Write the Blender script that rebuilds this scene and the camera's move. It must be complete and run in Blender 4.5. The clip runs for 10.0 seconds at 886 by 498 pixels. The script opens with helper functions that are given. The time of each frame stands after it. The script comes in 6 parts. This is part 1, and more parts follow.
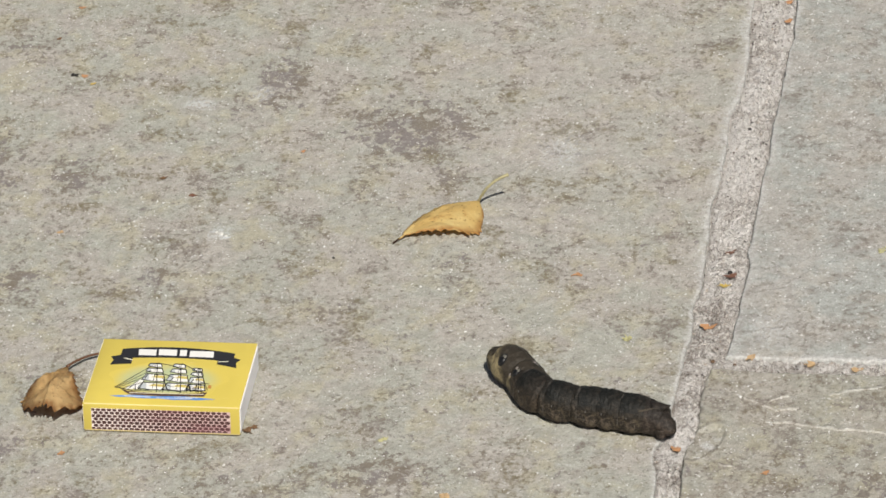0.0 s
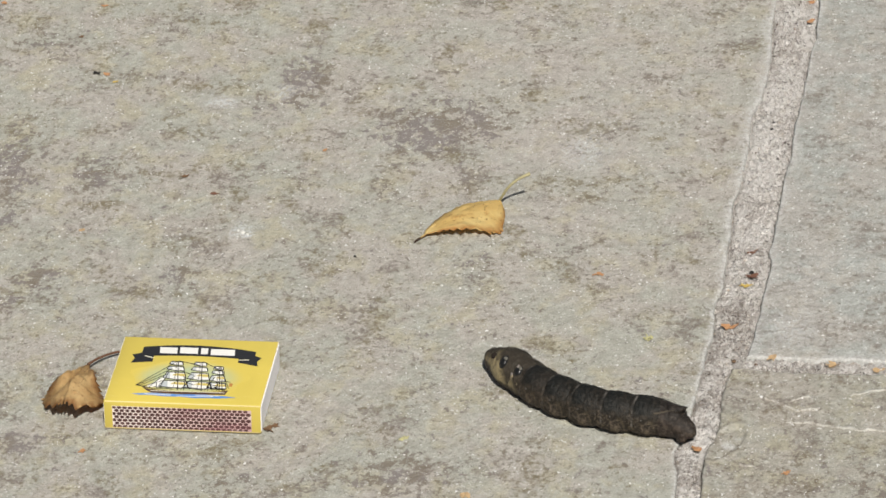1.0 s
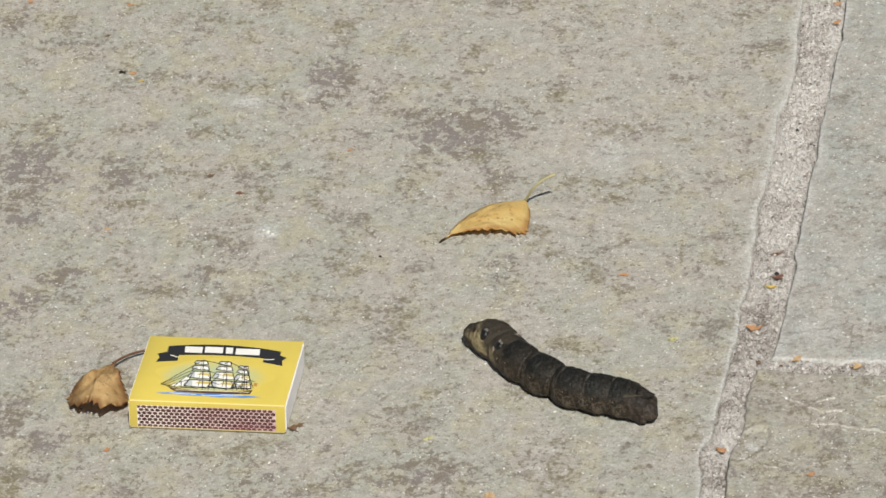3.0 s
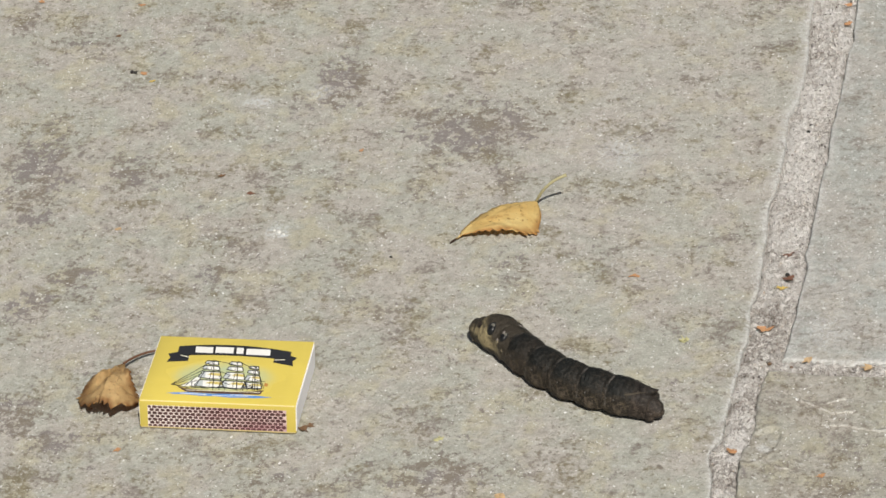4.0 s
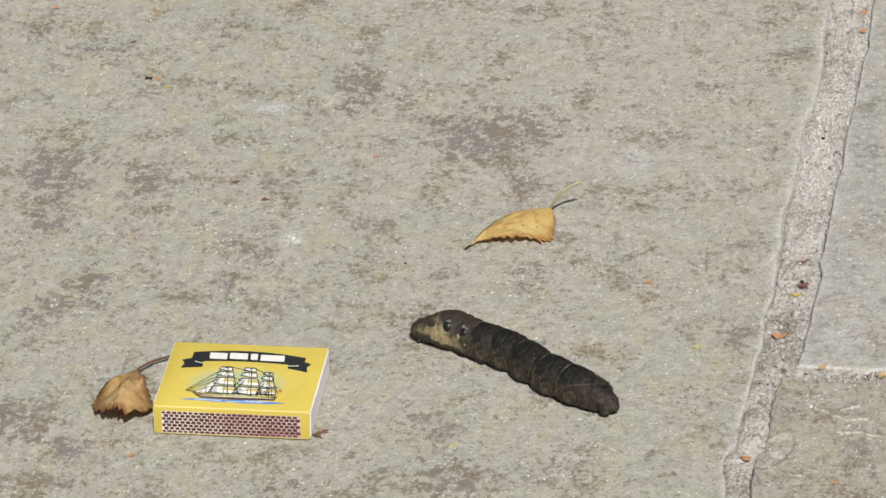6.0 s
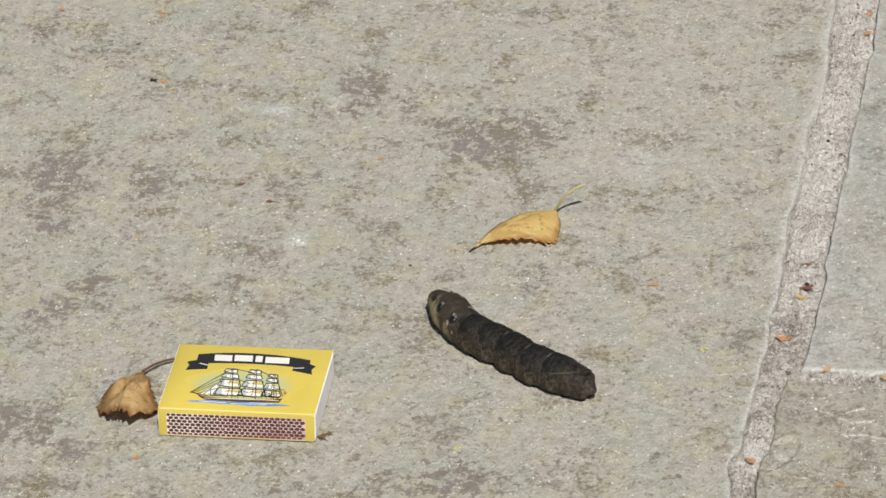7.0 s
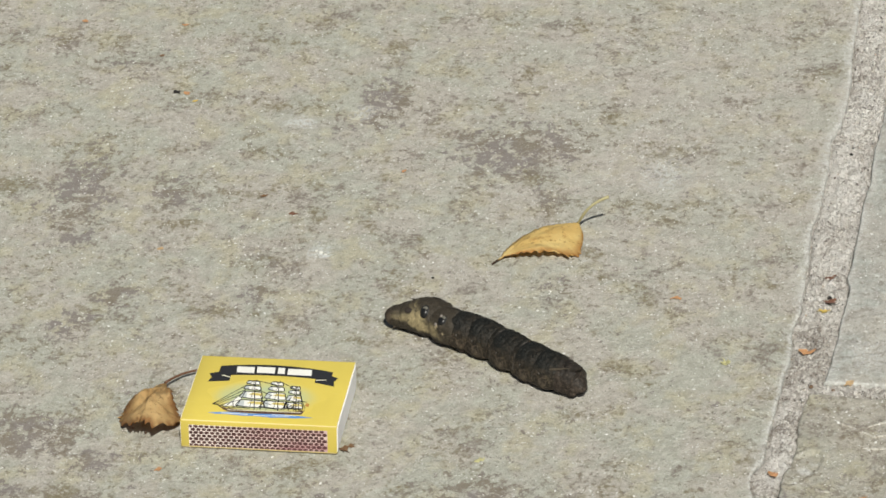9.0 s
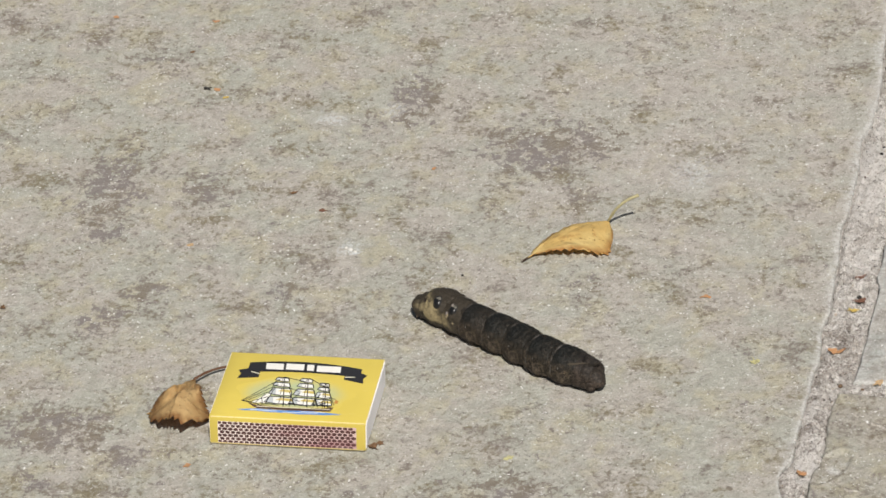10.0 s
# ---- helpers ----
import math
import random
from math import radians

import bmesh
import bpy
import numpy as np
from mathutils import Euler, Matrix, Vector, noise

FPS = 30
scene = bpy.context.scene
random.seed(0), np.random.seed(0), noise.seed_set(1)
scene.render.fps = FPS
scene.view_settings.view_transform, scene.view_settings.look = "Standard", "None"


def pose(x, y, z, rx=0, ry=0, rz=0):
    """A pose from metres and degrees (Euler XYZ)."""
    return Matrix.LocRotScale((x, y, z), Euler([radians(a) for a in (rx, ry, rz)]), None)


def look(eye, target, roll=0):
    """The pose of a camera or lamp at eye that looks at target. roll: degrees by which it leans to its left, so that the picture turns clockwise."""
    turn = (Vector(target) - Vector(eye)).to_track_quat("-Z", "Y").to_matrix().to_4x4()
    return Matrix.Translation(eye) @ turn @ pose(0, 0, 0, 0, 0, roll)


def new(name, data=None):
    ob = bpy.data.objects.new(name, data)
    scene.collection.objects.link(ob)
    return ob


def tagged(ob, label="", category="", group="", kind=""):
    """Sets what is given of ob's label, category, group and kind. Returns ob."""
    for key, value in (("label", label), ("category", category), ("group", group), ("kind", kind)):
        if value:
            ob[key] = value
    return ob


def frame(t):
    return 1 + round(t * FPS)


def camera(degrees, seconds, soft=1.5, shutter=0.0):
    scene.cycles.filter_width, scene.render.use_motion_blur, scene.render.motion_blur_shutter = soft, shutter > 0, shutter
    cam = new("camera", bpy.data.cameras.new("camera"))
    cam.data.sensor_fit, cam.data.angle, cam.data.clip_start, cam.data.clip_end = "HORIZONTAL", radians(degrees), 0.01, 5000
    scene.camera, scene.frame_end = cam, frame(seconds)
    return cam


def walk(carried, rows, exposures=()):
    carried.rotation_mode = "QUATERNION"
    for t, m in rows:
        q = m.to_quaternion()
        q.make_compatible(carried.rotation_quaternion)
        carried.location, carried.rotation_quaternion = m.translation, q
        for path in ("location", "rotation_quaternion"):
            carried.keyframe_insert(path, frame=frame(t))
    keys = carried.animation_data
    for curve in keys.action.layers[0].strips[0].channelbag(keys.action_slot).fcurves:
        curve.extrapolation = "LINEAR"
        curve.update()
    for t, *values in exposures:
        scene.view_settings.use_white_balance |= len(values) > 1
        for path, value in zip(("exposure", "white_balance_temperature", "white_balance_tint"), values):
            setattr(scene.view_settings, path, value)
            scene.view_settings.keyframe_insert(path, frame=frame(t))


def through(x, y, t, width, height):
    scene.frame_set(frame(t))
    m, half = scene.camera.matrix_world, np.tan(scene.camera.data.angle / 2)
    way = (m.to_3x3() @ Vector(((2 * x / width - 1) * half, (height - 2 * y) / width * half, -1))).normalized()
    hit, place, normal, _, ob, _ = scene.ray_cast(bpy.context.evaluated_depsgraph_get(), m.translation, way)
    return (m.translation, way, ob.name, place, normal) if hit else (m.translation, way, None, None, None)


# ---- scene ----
# seconds, stops, kelvin, tint: the camera drifts a little towards green and back
LIGHT = [(0.0, 0.125, 6500, 10), (3.0, 0.125, 6500, 8.5), (5.0, 0.125, 6500, 10), (7.0, 0.125, 6510, 9), (7.5, 0.125, 6520, 8.5), (8.5, 0.125, 6550, 5), (9.0, 0.125, 6550, 5), (9.5, 0.125, 6530, 9), (10.0, 0.125, 6530, 10.5)]
EYE_X, EYE_Y, EYE_Z = 0.3106, -1.1444, 0.8103
cam = camera(11.78, 10.0, 1.6)
walk(cam, [
    (0.0, pose(EYE_X, EYE_Y, EYE_Z, 57.627, 2.490, 7.691)),
    (0.5, pose(EYE_X, EYE_Y, EYE_Z, 57.616, 2.497, 7.845)),
    (1.0, pose(EYE_X, EYE_Y, EYE_Z, 57.628, 2.492, 8.028)),
    (1.5, pose(EYE_X, EYE_Y, EYE_Z, 57.648, 2.454, 8.130)),
    (2.0, pose(EYE_X, EYE_Y, EYE_Z, 57.645, 2.500, 8.228)),
    (2.5, pose(EYE_X, EYE_Y, EYE_Z, 57.650, 2.482, 8.336)),
    (3.0, pose(EYE_X, EYE_Y, EYE_Z, 57.647, 2.516, 8.411)),
    (4.5, pose(EYE_X, EYE_Y, EYE_Z, 57.687, 2.497, 8.659)),
    (5.0, pose(EYE_X, EYE_Y, EYE_Z, 57.735, 2.509, 8.705)),
    (5.5, pose(EYE_X, EYE_Y, EYE_Z, 57.750, 2.518, 8.756)),
    (7.0, pose(EYE_X, EYE_Y, EYE_Z, 57.790, 2.538, 8.871)),
    (7.5, pose(EYE_X, EYE_Y, EYE_Z, 57.830, 2.532, 8.900)),
    (8.0, pose(EYE_X, EYE_Y, EYE_Z, 57.903, 2.540, 8.938)),
    (8.5, pose(EYE_X, EYE_Y, EYE_Z, 57.929, 2.555, 9.047)),
    (9.0, pose(EYE_X, EYE_Y, EYE_Z, 57.972, 2.549, 9.222)),
    (9.5, pose(EYE_X, EYE_Y, EYE_Z, 57.967, 2.531, 9.439)),
    (10.0, pose(EYE_X, EYE_Y, EYE_Z, 57.960, 2.545, 9.692)),
], LIGHT)

# ---- light ----
SUN_ELEVATION, SUN_AZIMUTH = 52.0, 160.0  # degrees; azimuth clockwise from +y
world = bpy.data.worlds.new("sky")
world.use_nodes = True
sky = world.node_tree.nodes.new("ShaderNodeTexSky")
sky.sky_type, sky.sun_disc = "NISHITA", False
sky.air_density, sky.dust_density, sky.ozone_density = 1.0, 4.0, 0.5
sky.sun_elevation, sky.sun_rotation = radians(SUN_ELEVATION), radians(SUN_AZIMUTH)
world.node_tree.links.new(sky.outputs[0], world.node_tree.nodes["Background"].inputs[0])
world.node_tree.nodes["Background"].inputs[1].default_value = 0.04
scene.world = world
sun = new("sun", bpy.data.lights.new("sun", "SUN"))
sun.data.energy, sun.data.angle, sun.data.color = 5.0, radians(0.53), (1.0, 0.965, 0.905)
sa, se = radians(SUN_AZIMUTH), radians(SUN_ELEVATION)
sun.matrix_world = look((2 * math.sin(sa) * math.cos(se), 2 * math.cos(sa) * math.cos(se), 2 * math.sin(se)), (0, 0, 0))


# ---- materials ----
class Mat:
    """A node material, built step by step."""

    def __init__(self, name, rough=0.6, spec=0.3):
        self.m = bpy.data.materials.new(name)
        self.m.use_nodes = True
        self.t = self.m.node_tree
        self.b = self.t.nodes["Principled BSDF"]
        self.b.inputs["Roughness"].default_value = rough
        self.b.inputs["Specular IOR Level"].default_value = spec
        self.co = self.t.nodes.new("ShaderNodeTexCoord").outputs["Object"]

    def put(self, socket, v):
        if isinstance(v, bpy.types.NodeSocket):
            self.t.links.new(v, socket)
        elif isinstance(v, tuple) and len(v) == 3 and socket.type == "RGBA":
            socket.default_value = (*v, 1)
        else:
            socket.default_value = v

    def scaled(self, s, vec=None, at=(0, 0, 0), turn=0.0):
        n = self.t.nodes.new("ShaderNodeMapping")
        self.put(n.inputs["Vector"], vec or self.co)
        n.inputs["Scale"].default_value, n.inputs["Location"].default_value = s, at
        n.inputs["Rotation"].default_value = (0, 0, turn)
        return n.outputs[0]

    def noise(self, scale, detail=4.0, rough=0.55, vec=None, distort=0.0):
        n = self.t.nodes.new("ShaderNodeTexNoise")
        self.put(n.inputs["Vector"], vec or self.co)
        n.inputs["Scale"].default_value, n.inputs["Detail"].default_value = scale, detail
        n.inputs["Roughness"].default_value, n.inputs["Distortion"].default_value = rough, distort
        return n.outputs["Fac"]

    def voronoi(self, scale, out="Distance", vec=None):
        n = self.t.nodes.new("ShaderNodeTexVoronoi")
        self.put(n.inputs["Vector"], vec or self.co)
        n.inputs["Scale"].default_value = scale
        return n.outputs[out]

    def step(self, v, lo, hi, a=0.0, b=1.0):
        n = self.t.nodes.new("ShaderNodeMapRange")
        n.interpolation_type = "SMOOTHSTEP"
        for k, x in zip(("Value", "From Min", "From Max", "To Min", "To Max"), (v, lo, hi, a, b)):
            self.put(n.inputs[k], x)
        return n.outputs[0]

    def calc(self, op, a, b=0.0):
        n = self.t.nodes.new("ShaderNodeMath")
        n.operation = op
        self.put(n.inputs[0], a), self.put(n.inputs[1], b)
        return n.outputs[0]

    def mix(self, fac, a, b, blend="MIX"):
        n = self.t.nodes.new("ShaderNodeMix")
        n.data_type, n.blend_type = "RGBA", blend
        self.put(n.inputs[0], fac), self.put(n.inputs[6], a), self.put(n.inputs[7], b)
        return n.outputs[2]

    def axis(self, k, vec=None):
        n = self.t.nodes.new("ShaderNodeSeparateXYZ")
        self.put(n.inputs[0], vec or self.co)
        return n.outputs[k]

    def spot(self, x, y, rx, ry, soft=0.5, warp=None):
        """1 inside an ellipse of the xy plane, 0 outside."""
        n = self.t.nodes.new("ShaderNodeMapping")
        n.vector_type = "TEXTURE"
        self.put(n.inputs["Vector"], warp or self.co)
        n.inputs["Location"].default_value, n.inputs["Scale"].default_value = (x, y, 0), (rx, ry, 1e3)
        d = self.t.nodes.new("ShaderNodeVectorMath")
        d.operation = "LENGTH"
        self.put(d.inputs[0], n.outputs[0])
        return self.step(d.outputs["Value"], 1 - soft, 1 + soft, 1.0, 0.0)

    def warped(self, scale, amount):
        """Coordinates pushed about by noise."""
        n = self.t.nodes.new("ShaderNodeTexNoise")
        self.put(n.inputs["Vector"], self.co)
        n.inputs["Scale"].default_value, n.inputs["Detail"].default_value = scale, 3
        s = self.t.nodes.new("ShaderNodeVectorMath")
        s.operation = "MULTIPLY_ADD"
        self.put(s.inputs[0], n.outputs["Color"])
        s.inputs[1].default_value, s.inputs[2].default_value = (amount,) * 3, (-amount / 2,) * 3
        a = self.t.nodes.new("ShaderNodeVectorMath")
        self.put(a.inputs[0], s.outputs[0]), self.put(a.inputs[1], self.co)
        return a.outputs[0]

    def attribute(self, name):
        n = self.t.nodes.new("ShaderNodeAttribute")
        n.attribute_name = name
        return n.outputs["Fac"]

    def random(self):
        return self.t.nodes.new("ShaderNodeObjectInfo").outputs["Random"]

    def done(self, colour, bumps=(), rough=None, through=None):
        self.put(self.b.inputs["Base Color"], colour)
        if rough is not None:
            self.put(self.b.inputs["Roughness"], rough)
        last = None
        for height, depth in bumps:
            n = self.t.nodes.new("ShaderNodeBump")
            n.inputs["Strength"].default_value, n.inputs["Distance"].default_value = 1.0, depth
            self.put(n.inputs["Height"], height)
            if last:
                self.t.links.new(last, n.inputs["Normal"])
            last = n.outputs[0]
        if last:
            self.t.links.new(last, self.b.inputs["Normal"])
        if through:  # light that shines through a thin leaf
            tr = self.t.nodes.new("ShaderNodeBsdfTranslucent")
            self.put(tr.inputs[0], through)
            mx = self.t.nodes.new("ShaderNodeMixShader")
            mx.inputs[0].default_value = 0.42
            self.t.links.new(self.b.outputs[0], mx.inputs[1])
            self.t.links.new(tr.outputs[0], mx.inputs[2])
            self.t.links.new(mx.outputs[0], self.t.nodes["Material Output"].inputs[0])
        return self.m


def stone(name, pink, green, tan, lichen, lichen_amount, blotches=(), pale_spots=(), spread=0.0, smears=0.35, clean=(), blush=()):
    """Weathered sandstone flag: soft pinkish, greenish and tan clouds, brown lichen marks, grey-violet crusts, pale quartz grains.
    spread: raises or lowers how much of the stone the marks cover."""
    s = Mat(name, 0.85, 0.2)
    w = s.warped(110, 0.014)
    c = s.mix(s.step(s.noise(34, 5, 0.62), 0.42, 0.58), pink, green)
    c = s.mix(s.calc("MULTIPLY", s.step(s.noise(75, 4, 0.6, s.scaled((1, 0.8, 1), at=(3, 1, 0))), 0.48, 0.66), 0.75), c, tan)
    for x, y, rx, ry, k in blush:  # a paler, pinker bed of the stone
        c = s.mix(s.calc("MULTIPLY", s.spot(x, y, rx, ry, 0.9, w), k), c, (0.362, 0.336, 0.312))
    # sand grain and mottling
    g = s.noise(1500, 3, 0.7, s.scaled((1, 0.75, 1)))
    mo = s.noise(240, 6, 0.68, s.scaled((1, 0.75, 1), at=(1, 5, 0)))
    c = s.mix(0.45, c, s.mix(s.step(mo, 0.32, 0.68), (0.35, 0.345, 0.325), (0.63, 0.635, 0.64)), "OVERLAY")
    c = s.mix(0.3, c, s.mix(s.step(g, 0.3, 0.7), (0.32, 0.315, 0.305), (0.66, 0.665, 0.67)), "OVERLAY")
    # lichen marks a few millimetres wide, gathered in loose patches and broken by the grain
    gather = s.calc("SUBTRACT", s.noise(46, 4, 0.6, s.scaled((1, 1, 1), at=(2, 6, 0))), 0.5 - spread)
    for x, y, rx, ry, k in clean:
        gather = s.calc("SUBTRACT", gather, s.calc("MULTIPLY", s.spot(x, y, rx, ry, 0.8, w), k))
    grain = s.noise(700, 4, 0.7, s.scaled((1, 0.75, 1), at=(6, 3, 1)))
    broken = s.step(grain, 0.38, 0.55, 0.2, 1.0)
    tint = s.mix(s.step(s.noise(52, 3), 0.44, 0.56), lichen, (0.155, 0.130, 0.114))
    big = s.calc("ADD", s.noise(165, 6, 0.68, s.scaled((0.86, 0.85, 1), at=(5, 8, 0))), s.calc("MULTIPLY", gather, 0.75))
    c = s.mix(s.calc("MULTIPLY", s.calc("MULTIPLY", s.step(big, 0.545, 0.665), broken), 0.78 * lichen_amount), c, tint)
    small = s.calc("ADD", s.noise(500, 5, 0.68, s.scaled((0.9, 0.75, 1), at=(1, 2, 4))), s.calc("MULTIPLY", gather, 0.5))
    c = s.mix(s.calc("MULTIPLY", s.step(small, 0.545, 0.645), 0.8 * lichen_amount), c, s.mix(0.35, tint, (0.12, 0.10, 0.07)))
    # grey-violet crusts of their own shape
    if blotches:
        total = None
        for x, y, rx, ry, k in blotches:
            one = s.calc("MULTIPLY", s.spot(x, y, rx, ry, 0.85, w), k)
            total = one if total is None else s.calc("MAXIMUM", total, one)
        crust = s.calc("ADD", s.calc("MULTIPLY", total, 0.225), s.calc("SUBTRACT", s.calc("ADD", s.calc("MULTIPLY", s.noise(240, 6, 0.76, s.scaled((0.9, 0.75, 1), at=(9, 9, 0))), 1.35), s.calc("MULTIPLY", grain, 0.35)), 0.35))
        c = s.mix(s.calc("MULTIPLY", s.step(crust, 0.60, 0.70), 0.9), c, s.mix(s.step(s.noise(60, 2), 0.4, 0.6), (0.170, 0.150, 0.142), (0.160, 0.136, 0.108)))
    # dark pits
    pit = s.step(s.noise(620, 3, 0.6, s.scaled((0.7, 0.9, 1), at=(4, 4, 0))), 0.655, 0.71)
    c = s.mix(s.calc("MULTIPLY", pit, 0.75), c, (0.10, 0.088, 0.068))
    for x, y, rx, ry, k in pale_spots:
        c = s.mix(s.calc("MULTIPLY", s.calc("MULTIPLY", s.spot(x, y, rx, ry, 0.7, w), s.step(grain, 0.4, 0.6)), k), c, (0.5, 0.52, 0.53))
    # thin pale mineral smears and quartz grains
    pale = s.step(s.noise(330, 6, 0.72, s.scaled((0.85, 0.8, 1), at=(3, 7, 5))), 0.575, 0.65)
    c = s.mix(s.calc("MULTIPLY", pale, smears), c, (0.47, 0.475, 0.455))
    q = s.step(s.noise(900, 2, 0.6, s.scaled((0.9, 0.75, 1), at=(2, 9, 0))), 0.64, 0.69)
    pick = s.step(s.noise(90, 3, 0.6, s.scaled((1, 1, 1), at=(7, 2, 0))), 0.42, 0.62, 0.25, 1.0)
    c = s.mix(s.calc("MULTIPLY", q, pick), c, (0.68, 0.675, 0.66))
    # smeared cement along the joint; on the grey flag also painted sunlight on its bevel
    cem_and_sun = s.calc("MULTIPLY", s.step(s.attribute("cement"), 0.10, 0.55), s.step(s.noise(260, 6, 0.75), 0.36, 0.56, 0.3, 1.0))
    c = s.mix(s.calc("MULTIPLY", cem_and_sun, 0.9), c, s.mix(s.step(s.noise(700, 5, 0.75), 0.4, 0.6), (0.34, 0.335, 0.315), (0.52, 0.515, 0.50)))
    return s.done(c, [(s.noise(120, 5, 0.6), 0.0010), (g, 0.00018), (grain, 0.0007)])


def mortar():
    """Pale cement: white crusts, pinkish-grey ground, dark gritty stretches and open pores."""
    s = Mat("cement_mortar", 0.9, 0.2)
    w = s.warped(160, 0.006)
    c = s.mix(s.step(s.noise(150, 5, 0.68, w), 0.38, 0.6), (0.49, 0.447, 0.41), (0.66, 0.62, 0.575))
    worn = s.step(s.noise(62, 4, 0.62, s.scaled((1, 1, 1), w, (5, 1, 0))), 0.38, 0.62)
    worn = s.calc("ADD", worn, s.calc("MULTIPLY", s.spot(0.202, 0.030, 0.024, 0.055, 0.5, w), 0.4))
    # thick white crusts
    for x, y, rx, ry, k in ((0.2065, 0.240, 0.008, 0.020, 0.6), (0.2045, 0.193, 0.009, 0.026, 0.6), (0.2030, 0.140, 0.008, 0.016, 0.5), (0.1965, 0.003, 0.007, 0.010, 0.9), (0.210, 0.300, 0.007, 0.012, 0.5)):
        worn = s.calc("SUBTRACT", worn, s.calc("MULTIPLY", s.spot(x, y, rx, ry, 0.6, w), k))
    grit = s.calc("ADD", s.calc("ADD", s.calc("MULTIPLY", s.noise(520, 6, 0.78, w), 0.6), s.calc("MULTIPLY", s.noise(1200, 4, 0.7, w), 0.4)), s.calc("MULTIPLY", worn, 0.06))
    c = s.mix(s.calc("MULTIPLY", s.step(grit, 0.545, 0.61), 0.75), c, (0.20, 0.165, 0.14))
    crust = s.calc("SUBTRACT", s.noise(520, 6, 0.80, s.scaled((1, 0.8, 1), w, (3, 3, 3))), s.calc("MULTIPLY", worn, 0.055))
    c = s.mix(s.calc("MULTIPLY", s.step(crust, 0.458, 0.512), 0.9), c, (0.83, 0.80, 0.765))
    hole = s.step(s.noise(650, 2, 0.5, s.scaled((0.9, 1, 1), at=(8, 1, 2))), 0.66, 0.70)
    c = s.mix(s.calc("MULTIPLY", hole, 0.85), c, (0.07, 0.055, 0.045))
    return s.done(c, [(s.noise(420, 6, 0.75, w), 0.0032), (s.noise(1300, 4, 0.75), 0.0013)])


def mortar_grit():
    """Sand grains in the cement: mostly pale, some grey and brown."""
    s = Mat("mortar_grains", 0.7, 0.3)
    k = s.t.nodes.new("ShaderNodeNewGeometry").outputs["Random Per Island"]
    c = s.mix(s.step(k, 0.30, 0.62), (0.38, 0.34, 0.30), (0.64, 0.61, 0.575))
    c = s.mix(s.step(k, 0.83, 0.86), c, (0.42, 0.35, 0.28))
    c = s.mix(s.step(k, 0.94, 0.95), c, (0.10, 0.075, 0.06))
    return s.done(c, [(s.noise(1800, 3), 0.0003)])


def earth():
    s = Mat("soil", 0.95, 0.1)
    c = s.mix(s.noise(6, 6, 0.65), (0.09, 0.075, 0.055), (0.17, 0.15, 0.12))
    return s.done(c, [(s.noise(60, 6, 0.7), 0.01)])


def card(name, colour, wear=(0.5, 0.5, 0.46), amount=0.25, rough=0.42, spec=0.4):
    s = Mat(name, rough, spec)
    c = s.mix(s.step(s.noise(35, 4, 0.6), 0.4, 0.65), colour, tuple(0.93 * v for v in colour))
    c = s.mix(s.calc("MULTIPLY", s.step(s.noise(420, 5, 0.7, s.scaled((0.25, 1, 1))), 0.6, 0.72), amount), c, wear)
    return s.done(c, [(s.noise(900, 3), 0.00003)])


def plain(name, colour, rough=0.6, spec=0.3, vary=0.25, scale=900.0):
    s = Mat(name, rough, spec)
    c = s.mix(s.noise(scale, 4, 0.6), tuple(v * (1 - vary) for v in colour), tuple(min(1, v * (1 + vary)) for v in colour))
    return s.done(c, [(s.noise(scale * 2, 3), 0.00008)])


def leaf_skin(name, pale, dark, blot, vein_dark=0.2):
    s = Mat(name, 0.55, 0.3)
    c = s.mix(s.step(s.noise(70, 4, 0.6), 0.35, 0.65), pale, dark)
    c = s.mix(s.calc("MULTIPLY", s.step(s.noise(330, 5, 0.65), 0.585, 0.68), 0.6), c, blot)
    c = s.mix(s.calc("MULTIPLY", s.step(s.noise(900, 4, 0.6), 0.5, 0.7), 0.2), c, dark)
    ve = s.attribute("vein")
    c = s.mix(s.calc("MULTIPLY", ve, vein_dark), c, tuple(v * 0.6 for v in dark))
    c = s.mix(s.calc("MULTIPLY", s.attribute("margin"), s.step(s.noise(300, 3), 0.28, 0.55)), c, blot)
    c = s.mix(s.calc("MULTIPLY", s.step(s.noise(900, 2, 0.5), 0.645, 0.69), 0.8), c, tuple(v * 0.5 for v in blot))  # rust specks
    c = s.mix(s.attribute("tip"), c, (0.05, 0.028, 0.018))
    return s.done(c, [(s.noise(700, 4), 0.0003), (s.noise(160, 3), 0.0008), (ve, 0.0015 * vein_dark)], through=s.mix(s.attribute("tip"), s.mix(0.5, pale, (pale[0], pale[1] * 0.7, pale[2] * 0.5)), (0.03, 0.015, 0.01)))


